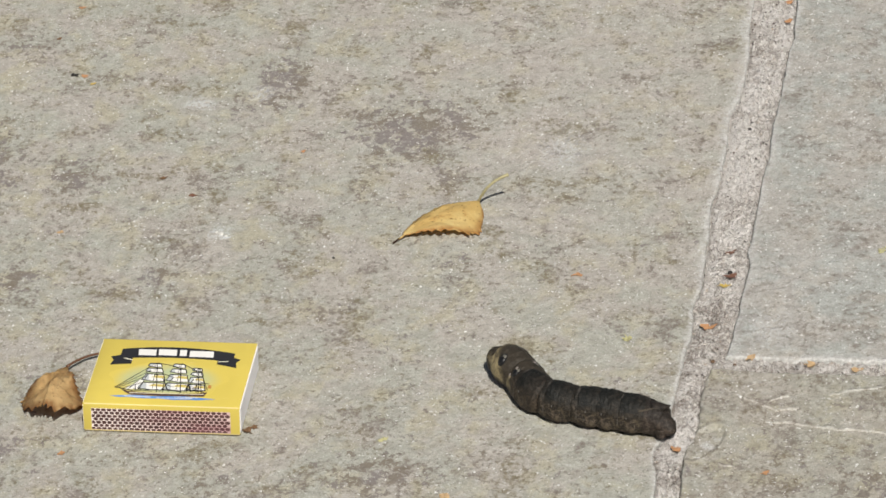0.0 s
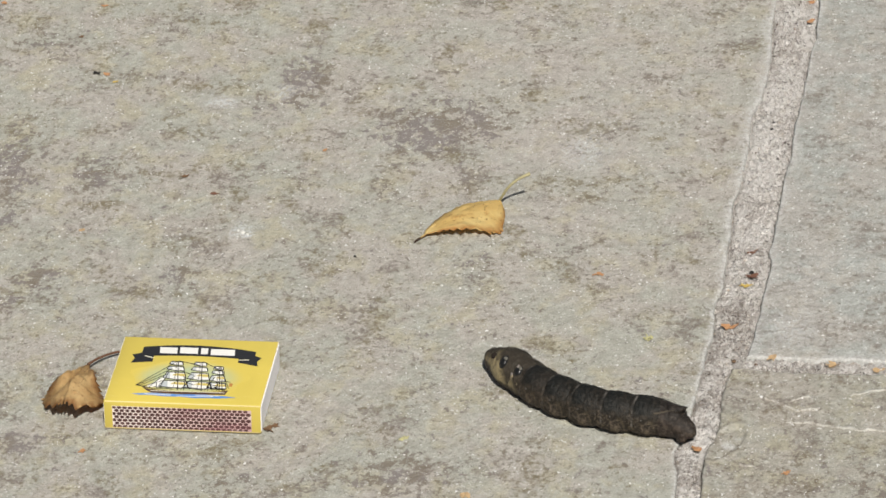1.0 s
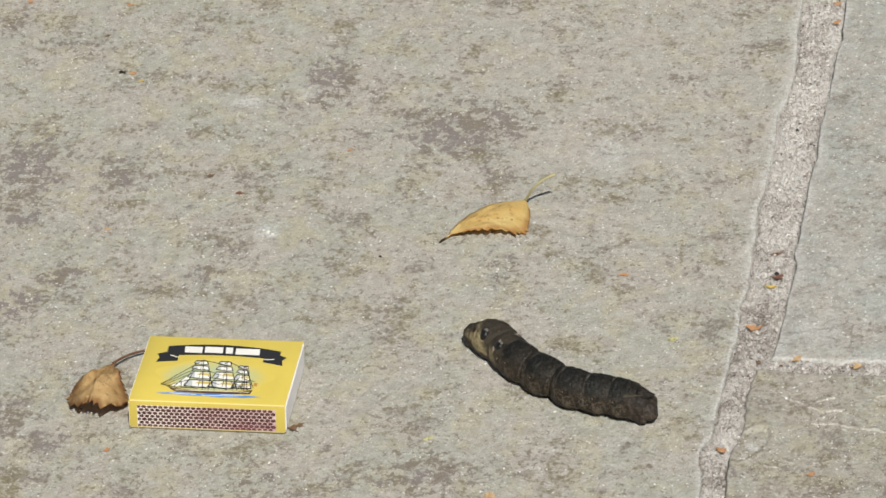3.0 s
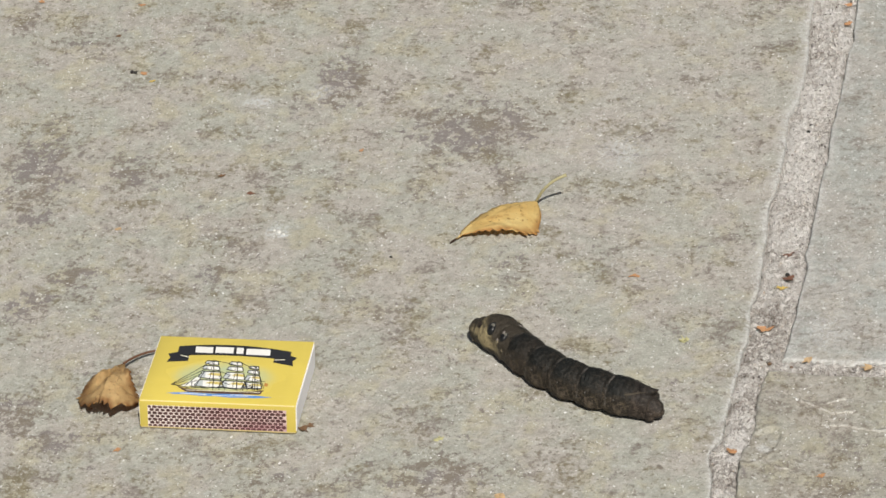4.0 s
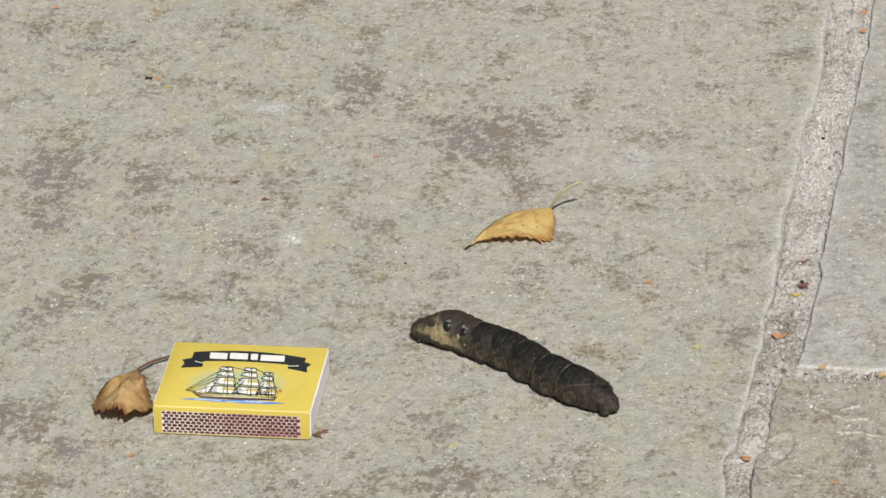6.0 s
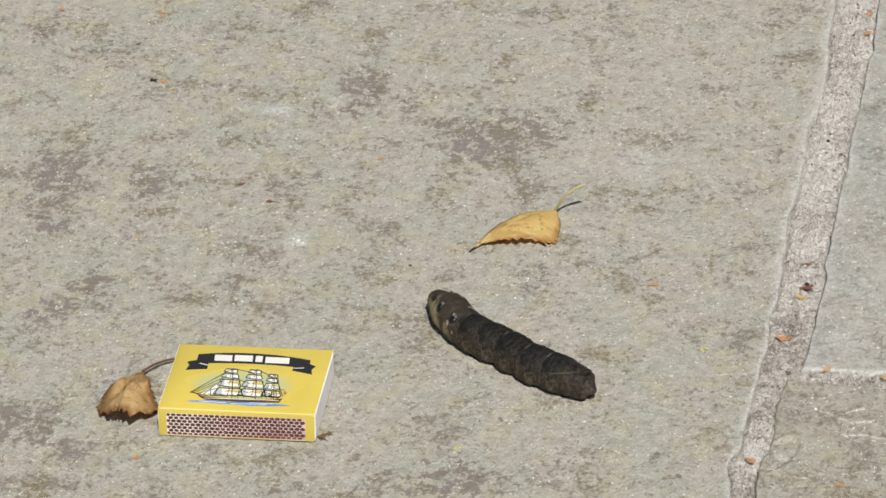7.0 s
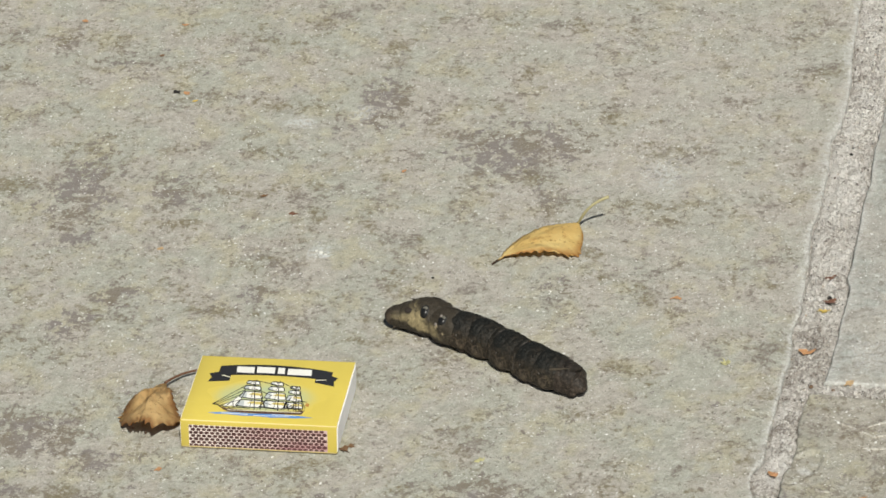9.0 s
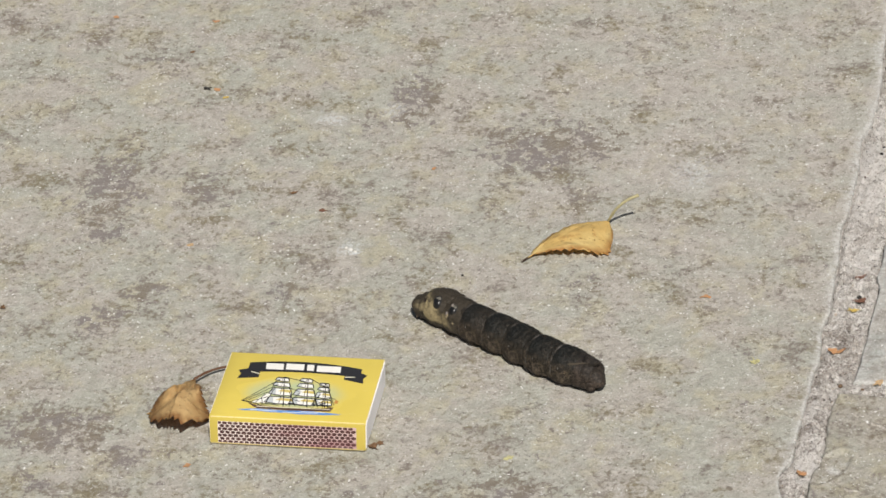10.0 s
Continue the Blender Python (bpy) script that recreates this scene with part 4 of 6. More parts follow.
def barrel(length, r_front, r_back, seed, flat_low=0.86, ripple=0.05, folds=7, side_fold=0.10, nose=0, squeeze=0.13):
    """A ring of the body: a tube along x (front is +x), closed at both ends, with fine annular folds."""
    nx, na = 26, 40
    bm = bmesh.new()
    rings = []
    for i in range(nx + 1):
        s = 2 * i / nx - 1
        x = s * length / 2
        r = r_back + (r_front - r_back) * (i / nx)
        r *= (1 - squeeze * s * s) * (1 - max(0, (abs(s) - 0.8) / 0.2) ** 2 * 0.5 * (0 if s * nose > 0 else 1))
        if s * nose > 0:  # a rounded end
            r *= math.sqrt(max(0.004, 1 - (abs(s) ** 2.2)))
        r += ripple * math.sin(folds * math.pi * (s + 1)) * (1 - abs(s) ** 4)
        ring = []
        for j in range(na):
            a = 2 * math.pi * j / na
            n = noise.fractal((x * 0.5 + seed * 9.1, math.cos(a) * r * 0.45, math.sin(a) * r * 0.45), 0.8, 2.0, 4)
            rr = r * (1 + 0.04 * n)
            sf = side_fold * (1 - s * s)
            rr *= 1 + sf * math.exp(-((math.degrees(a) - 335 + (0 if a > math.pi else 360)) / 16) ** 2) + sf * math.exp(-((math.degrees(a) - 205) / 16) ** 2)
            ca, sa_ = math.cos(a), math.sin(a)
            if sa_ < 0:  # the lower flanks are steep and the belly flat
                y, z = rr * math.copysign(abs(ca) ** 0.62, ca), -flat_low * rr * abs(sa_) ** 0.75
            else:
                y, z = rr * ca, rr * sa_ * 0.98
            ring.append(bm.verts.new((x * MM, y * MM, z * MM)))
        rings.append(ring)
    for a, b in zip(rings, rings[1:]):
        for j in range(na):
            bm.faces.new((a[j], a[(j + 1) % na], b[(j + 1) % na], b[j]))
    bm.faces.new(rings[0]), bm.faces.new(rings[-1])
    bmesh.ops.recalc_face_normals(bm, faces=bm.faces[:])
    return bm


def patch(r, x0, angle, rx, ra, lift, shape=None, grid=14):
    """A thin round patch that lies on a barrel of radius r at x0 and an angle (degrees, 0 is the left flank)."""
    bm = bmesh.new()
    rings = []
    for i in range(grid // 2 + 1):
        f = i / (grid // 2)
        ring = []
        for j in range(24):
            b = 2 * math.pi * j / 24
            u, v = f * math.cos(b), f * math.sin(b)
            if shape:
                u, v = shape(u, v)
            a = radians(angle) + v * ra / r
            rr = r + lift * (1 - f ** 3)
            ring.append(bm.verts.new(((x0 + u * rx) * MM, rr * math.cos(a) * MM, rr * math.sin(a) * MM)))
        rings.append(ring)
    for p, q in zip(rings[1:], rings[2:]):
        for j in range(24):
            bm.faces.new((p[j], p[(j + 1) % 24], q[(j + 1) % 24], q[j]))
    bm.faces.new(rings[1])
    bmesh.ops.remove_doubles(bm, verts=bm.verts[:], dist=1e-8)
    bmesh.ops.delete(bm, geom=[v for v in bm.verts if not v.link_faces], context="VERTS")
    bmesh.ops.recalc_face_normals(bm, faces=bm.faces[:])
    return bm


def cone(p0, p1, r0, r1, bend=0.0, n=6):
    a, b = Vector(p0), Vector(p1)
    path = []
    for k in range(n + 1):
        t = k / n
        p = a.lerp(b, t)
        p.x += bend * math.sin(math.pi * t)
        path.append(tuple(p * MM))
    bm = bmesh.new()
    tube(bm, path, [(r0 + (r1 - r0) * (k / n)) * MM for k in range(n + 1)], 8)
    return bm


def eyespot(seg, r, x0, rx, ra, angle):
    """Black ring, pale crescent above, glossy black pupil; one on each flank."""
    for ang in (angle, 180 - angle):
        up = 1 if ang == angle else -1
        k = 1 if up > 0 else 0.3
        spot = smooth(part("eyespot", patch(r, x0, ang, rx, ra, 0.16 * k), eye_black, seg, "black eyespot with a pale crescent"))
        smooth(part("crescent", patch(r, x0 - 0.05, ang + up * math.degrees(ra * 0.46 / r), rx * 0.66, ra * 0.36, 0.28 * k), eye_pale, spot, "pale olive crescent"))
        smooth(part("pupil", patch(r, x0 + 0.05, ang - up * math.degrees(ra * 0.14 / r), rx * 0.78, ra * 0.7, 0.46 * k), eye_black, spot, "glossy black pupil"))


def band(r0, r1, path, width, lift=0.08, n=24):
    """A thin stripe over a barrel along (x, angle) points; r0 and r1: the radius at the path's ends."""
    bm = bmesh.new()
    xs, angles = [q[0] for q in path], [q[1] for q in path]
    prev = None
    for i in range(n + 1):
        u = i / n
        x, a = float(np.interp(u, np.linspace(0, 1, len(path)), xs)), radians(float(np.interp(u, np.linspace(0, 1, len(path)), angles)))
        r, w = r0 + (r1 - r0) * u, width * math.sin(math.pi * min(0.97, u + 0.06)) ** 0.6
        row = [bm.verts.new(((x + 0.5 * k * w) * MM, (r + lift * (1 - k * k)) * math.cos(a + 0.5 * k * w / r) * MM, (r + lift * (1 - k * k)) * math.sin(a + 0.5 * k * w / r) * MM)) for k in (-1, 0, 1)]
        if prev:
            for k in (0, 1):
                bm.faces.new((prev[k], prev[k + 1], row[k + 1], row[k]))
        prev = row
    bmesh.ops.recalc_face_normals(bm, faces=bm.faces[:])
    return bm


def make_larva():
    thing = tagged(new("caterpillar"), "thick dark brown hawk-moth caterpillar with eyespots crawling on the stone", "caterpillar")
    seg = {}

    def ring(key, name, mat, label, *a, **k):
        seg[key] = smooth(part(name, barrel(*a, **k), mat, thing, label))
        return seg[key]

    ring("head", "head", skin_head, "small brown rounded head", 7.6, 3.1, 3.6, 1, 0.95, 0.0, 1, 0.0, 1, 0.05)
    ring("thorax_1", "thorax_segment", skin_thorax_1, "grey-brown segment behind the head", 9.6, 3.8, 4.7, 2, 0.95, 0.02, 4, 0.02)
    ring("thorax_2", "thorax_segment", skin_thorax_2, "grey-brown segment with a tan flank", 9.2, 4.8, 5.8, 3, 0.92, 0.02, 4, 0.02)
    ring("thorax_3", "thorax_segment", skin_thorax_3, "grey-brown segment with a tan flank", 9.8, 5.8, 6.6, 4, 0.9, 0.02, 5, 0.03)
    e1 = ring("eye_1", "eyespot_segment", skin_eye_1, "swollen grey-brown segment with tan flanks and two eyespots", 13.5, 6.85, 6.6, 5, 0.92, 0.015, 6, 0.03, 0, 0.2)
    e2 = ring("eye_2", "eyespot_segment", skin_eye_2, "brown segment with a smaller pair of eyespots", 11.5, 6.35, 6.45, 6, 0.88, 0.03, 5)
    ring("body_1", "body_segment", skin_body_1, "dark brown ringed body segment", 14.5, 6.45, 6.5, 7, 0.86, 0.05, 6, 0.15)
    for i in (2, 3, 4, 5):
        ring(f"body_{i}", "body_segment", skin_body, "dark brown ringed body segment", 14.5 if i < 5 else 14.0, 6.5, 6.5 if i < 5 else 6.1, 6 + i, 0.86, 0.05, 6, 0.2, 0, 0.16)
    ring("horn_segment", "horn_segment", skin_tail, "dark last body segment with a short horn", 12.5, 6.1, 5.3, 13, 0.9, 0.05, 5)
    ring("tail", "tail_segment", skin_tail, "tapered grey-brown tail end", 10.8, 4.9, 2.7, 14, 0.92, 0.05, 4, 0.04, -1)
    eyespot(e1, 6.74, 0.2, 1.6, 2.5, 46)
    eyespot(e2, 6.3, 0.0, 1.55, 2.3, 45)
    for key, r in (("eye_2", 6.3),):
        for ang in (4, 176):
            smooth(part("pale_fleck", patch(r, -0.6, ang, 1.3, 1.5, 0.12), eye_fleck, seg[key], "tan fleck"))
            smooth(part("pale_fleck", patch(r, 1.4, ang + (14 if ang < 90 else -14), 0.7, 0.9, 0.12), eye_fleck, seg[key], "tan fleck"))
        for ang in (58, 122):
            smooth(part("white_glint", patch(r, 1.0, ang, 0.6, 0.75, 0.22), eye_white, seg[key], "small whitish spot on the eyespot's rim"))
        for ang in (26, 154):
            smooth(part("white_glint", patch(r, 1.9, ang, 0.5, 0.6, 0.14), eye_white, seg[key], "small whitish spot"))
    for key in ("body_1", "body_2", "body_3", "body_4", "body_5"):
        for ang in (14, 166):
            smooth(part("spiracle", patch(6.5 * (1.02 if key != "body_5" else 1.0), 0.6, ang, 0.2, 0.34, 0.2), spiracle_mat, seg[key], "pale breathing pore"))
    for side in (1, -1):
        turn = lambda a: a if side > 0 else 180 - a
        smooth(part("oblique_stripe", band(6.15, 5.85, [(6.0, turn(24)), (1.0, turn(46)), (-3.6, turn(74))], 0.55), stripe_tan, seg["horn_segment"], "pale oblique stripe rising to the horn"))
        smooth(part("spiracle", patch(5.0, 1.0, turn(16), 0.22, 0.36, 0.35), spiracle_mat, seg["horn_segment"], "pale breathing pore"))
    for ang in (50, 130):
        smooth(part("dark_fleck", patch(5.65, 0.4, ang, 1.3, 1.1, 0.1), spot_brown, seg["thorax_2"], "small dark brown spot"))
    for key, r, x in (("thorax_1", 4.4, 3.0), ("thorax_2", 4.5, 4.0), ("thorax_3", 4.6, 4.5)):
        for sgn in (1, -1):
            smooth(part("leg", cone((x, sgn * r * 0.68, -r * 0.6), (x + 0.7, sgn * (r * 0.6), -r * 0.6 - 1.5), 0.5, 0.08, 0.4), leg_mat, seg[key], "short pale hooked leg"))
    for key in ("body_1", "body_2", "body_3", "body_4"):
        for sgn in (1, -1):
            smooth(part("proleg", cone((-0.8, sgn * 3.9, -2.6), (-0.6, sgn * 5.5, -5.3), 2.7, 1.25), skin_tail, seg[key], "stubby fleshy leg"))
    for sgn in (1, -1):
        smooth(part("clasper", cone((-0.8, sgn * 1.9, -0.6), (-2.0, sgn * 2.5, -3.3), 2.5, 1.6), skin_tail, seg["tail"], "stubby rear clasper"))
    horn = smooth(part("horn", cone((-1.6, 0, 3.2), (-7.4, 0, 7.3), 3.0, 0.12, -0.1), skin_tail, seg["horn_segment"], "short dark pointed horn"))
    return thing, seg


spiracle_mat = plain("spiracle_pale", (0.115, 0.105, 0.095), 0.5, 0.3, 0.5)
stripe_tan = plain("stripe_tan", (0.055, 0.045, 0.032), 0.6, 0.2, 0.6, 700)
spot_brown = plain("spot_brown", (0.02, 0.015, 0.012), 0.65, 0.2)
eye_fleck = plain("tan_fleck", (0.22, 0.18, 0.115), 0.55, 0.2, 0.4, 1500)
larva, segments = make_larva()

# ---- crumbs of leaf, moss and grit ----
def leaf_crumb(label, material, x, y, size, turn, seed, z=0.1):
    """A torn, bent scrap of leaf or bud scale."""
    rnd = random.Random(seed)
    bm = bmesh.new()
    n = 13
    ring = []
    for k in range(n):
        a = 2 * math.pi * k / n
        r = 1.3 * size * rnd.uniform(0.4, 1.1) * (1 if k % 2 else 0.7)
        ring.append(bm.verts.new((r * math.cos(a) * MM, 0.7 * r * math.sin(a) * MM, (0.08 * size * math.cos(a) ** 2 + 0.28 * size * rnd.random()) * MM)))
    c = bm.verts.new((0, 0, 0.08 * size * MM))
    for k in range(n):
        bm.faces.new((c, ring[k], ring[(k + 1) % n]))
    r = bmesh.ops.extrude_face_region(bm, geom=bm.faces[:])
    bmesh.ops.translate(bm, verts=[g for g in r["geom"] if isinstance(g, bmesh.types.BMVert)], vec=(0, 0, 0.12 * MM))
    bmesh.ops.recalc_face_normals(bm, faces=bm.faces[:])
    ob = part("leaf_crumb", bm, material, None, label)
    ob.matrix_basis = pose(x * MM, y * MM, z * MM, 0, 0, turn)
    return tagged(ob, category="leaf scrap", group="leaf scraps on the paving")


orange = plain("orange_scrap", (0.36, 0.195, 0.095), 0.6, 0.3, 0.35, 500)
rust = plain("rust_scrap", (0.14, 0.070, 0.045), 0.6, 0.3, 0.35, 500)
straw = plain("straw_scrap", (0.45, 0.33, 0.09), 0.6, 0.3, 0.3, 500)
brown_bit = plain("brown_scrap", (0.13, 0.075, 0.04), 0.7, 0.2, 0.4, 500)
tan_bit = plain("tan_scrap", (0.38, 0.265, 0.145), 0.6, 0.3, 0.5, 700)
black_bit = plain("black_grain", (0.02, 0.018, 0.016), 0.7)
for x, y, size, turn, mat, words in (
        (153.9, 104.7, 1.9, 10, orange, "dry orange scrap of leaf"), (44.3, 181.0, 1.3, 40, orange, "dry orange scrap of leaf"),
        (8.8, 148.3, 1.7, -20, rust, "dark red-brown bud scale"), (-3.6, 158.9, 1.6, 30, brown_bit, "small brown curled bud scale"),
        (-52.1, 231.4, 1.9, 0, black_bit, "blackish curled scrap of leaf"), (-47.8, 230.8, 1.5, 10, orange, "dry orange scrap of leaf"), (-43.5, 225.1, 1.3, 20, straw, "straw-yellow scrap of leaf"),
        (-33.8, 120.6, 1.6, 15, tan_bit, "dry tan scrap of leaf"), (-5.0, -15.0, 1.6, 60, orange, "dry orange scrap of leaf"),
        (54.9, 2.2, 2.4, 80, brown_bit, "brown crumbled scrap beside the matchbox"), (56.6, 4.6, 1.5, 30, brown_bit, "brown crumbled scrap beside the matchbox"),
        (227.3, -9.0, 1.6, 15, orange, "dry orange scrap of leaf"), (-59.5, 283.0, 1.6, 0, orange, "dry orange scrap of leaf"),
        (-100.0, 283.0, 1.6, 0, orange, "dry orange scrap of leaf"), (124.9, -29.8, 2.2, 10, tan_bit, "pale tan scrap of dry leaf"), (-91.0, 73.5, 1.4, 70, brown_bit, "brown crumbled scrap of leaf"), (-63.7, 258.5, 1.2, 20, brown_bit, "brown crumbled scrap of leaf")):
    leaf_crumb(words, mat, x, y, size, turn, int(abs(x) * 7 + abs(y)))
for x, y, size, turn, mat, words in (
        (206.9, 107.5, 2.4, 20, rust, "red-brown scale lodged in the mortar"), (205.4, 101.3, 2.2, 0, straw, "straw-coloured scrap lodged in the mortar"),
        (201.5, 75.1, 2.9, 5, orange, "orange-brown scrap lodged in the mortar"), (197.3, 2.6, 2.2, -10, orange, "orange scrap lodged in the mortar"),
        (217.8, 57.8, 2.3, 40, tan_bit, "orange scrap lodged in the mortar"), (238.6, 54.5, 2.7, -10, tan_bit, "orange scrap lodged in the mortar"),
        (253.7, 52.6, 2.2, 10, tan_bit, "orange scrap lodged in the mortar"), (214.0, 303.2, 1.9, 10, orange, "orange scrap lodged in the mortar"),
        (215.0, 288.8, 1.8, 60, orange, "orange scrap lodged in the mortar"), (206.0, 123.0, 1.9, 20, rust, "red-brown scale lodged in the mortar")):
    leaf_crumb(words, mat, x, y, size, turn, int(x * 3 + y), -0.15)


def moss_tuft(label, x, y, size, seed):
    """A few yellow-green blades in a tuft."""
    rnd = random.Random(seed)
    bm = bmesh.new()
    for _ in range(16):
        a, l = rnd.uniform(0, 6.28), size * rnd.uniform(0.5, 1.1)
        bx, by = rnd.uniform(-0.4, 0.4) * size, rnd.uniform(-0.4, 0.4) * size
        top = (bx + l * 0.8 * math.cos(a), by + l * 0.8 * math.sin(a), l * rnd.uniform(0.3, 0.7))
        path = bezier([(bx, by, -0.1), (bx, by, l * 0.4), top], 4)
        tube(bm, [tuple(c * MM for c in p) for p in path], [0.22 * MM, 0.25 * MM, 0.2 * MM, 0.14 * MM, 0.04 * MM], 5)
    ob = smooth(part("moss_tuft", bm, moss_mat, None, label))
    ob.matrix_basis = pose(x * MM, y * MM, 0)
    return tagged(ob, category="moss", group="moss tufts")


moss_mat = plain("moss_green", (0.41, 0.39, 0.21), 0.7, 0.2, 0.4, 400)
for x, y, size in ((174.6, 65.5, 2.0), (99.9, 0.4, 1.5), (101.2, 1.2, 1.0), (258.2, 126.7, 2.0), (176.0, 66.8, 1.2)):
    moss_tuft("small yellow-green moss tuft on the stone", x, y, size, int(x))


def pebble(label, material, x, y, size, seed, z=0.0):
    bm = bmesh.new()
    bmesh.ops.create_icosphere(bm, subdivisions=2, radius=size * MM)
    for v in bm.verts:
        v.co *= 1 + 0.25 * noise.noise(v.co * 900 + Vector((seed, 0, 0)))
        v.co.z *= 0.6
    ob = smooth(part("grit_grain", bm, material, None, label))
    ob.matrix_basis = pose(x * MM, y * MM, (z + size * 0.25) * MM, 0, 0, seed * 37)
    return tagged(ob, category="grit", group="loose grit")


white_grit = plain("white_grit", (0.52, 0.51, 0.48), 0.7, 0.3, 0.15)
brown_grit = plain("brown_grit", (0.12, 0.075, 0.045), 0.7)
for k, (x, y, size, mat, words) in enumerate((
        (66.6, 110.3, 0.55, black_bit, "tiny black grain on stone"), (100.0, 94.0, 0.55, white_grit, "small white quartz grain"), (106.5, 92.5, 0.55, white_grit, "small white quartz grain"),
        (206.2, 207.7, 0.9, black_bit, "dark grain in the mortar"), (206.6, 212.5, 0.6, black_bit, "dark grain in the mortar"), (206.5, 110.5, 0.9, black_bit, "dark grain in the mortar"),
        (24.1, 123.2, 0.9, white_grit, "small white quartz grain"), (26.0, 122.0, 0.6, white_grit, "small white quartz grain"), (22.3, 124.4, 0.6, white_grit, "small white quartz grain"),
        (205.0, 55.0, 0.8, brown_grit, "brown pebble in the mortar"), (212.5, 53.5, 0.7, brown_grit, "brown pebble in the mortar"))):
    pebble(words, mat, x, y, size, k, -0.45 if 195 < x < 220 else 0.0)


def rock_flakes():
    """Raised thin layers that flake from the lower flag."""
    for path in ([(211.1, 29.9), (213.8, 33.0), (219.1, 31.8), (223.7, 29.6), (228.3, 26.1), (233.4, 27.2), (239.0, 30.9)],
                 [(223.6, 30.6), (227.8, 32.8), (232.9, 34.8)],
                 [(219.4, 18.2), (230.3, 19.8), (234.7, 18.6), (242.1, 17.3), (251.6, 16.8), (275, 15)],
                 [(240.2, 35.9), (245.3, 36.9), (250.3, 38.6), (263.8, 42.5), (272, 43)],
                 [(210.4, -5.4), (214.9, -6.9), (218.5, -6.8)]):
        rnd = random.Random(int(path[0][0]))
        co, m = [], 10
        px, py = [p[0] for p in path], [p[1] for p in path]
        n = int((px[-1] - px[0]) * 3)
        for i in range(n + 1):
            x = px[0] + (px[-1] - px[0]) * i / n
            rag = lattice_noise(np.array([x]), np.array([px[0]]), 0.4, 4, 41, 0.65)[0] - 0.5
            high = 0.5 + 1.2 * lattice_noise(np.array([x]), np.array([py[0]]), 0.35, 4, 43, 0.65)[0]
            y = float(np.interp(x, px, py)) + 2.6 * rag
            end = min(1, 6 * i / n, 6 * (n - i) / n)
            back = 1.6 + 2.4 * lattice_noise(np.array([x]), np.array([py[0] + 9]), 0.25, 3, 47)[0]
            for j in range(m + 1):
                f = j / m  # 0 at the step's foot, 1 far behind it
                co.append((x + 0.2 * math.sin(7 * f), y + (-0.25 + back * f) * (0.4 + 0.6 * end), -0.4 + end * high * (1.15 * min(1, f * 7) * (1 - f) ** 0.8 + 0.15 * rnd.random() * (1 - f))))
        me = from_grid("rock_flake", np.array(co) * MM, m + 1, n + 1, flake_mat, flip=True)
        ob = new("rock_flake", me)
        ob.parent = flag_low


flake_mat = stone("flaked_stone", (0.41, 0.39, 0.35), (0.39, 0.38, 0.345), (0.40, 0.375, 0.32), (0.18, 0.15, 0.115), 0.8, spread=0.02)
rock_flakes()

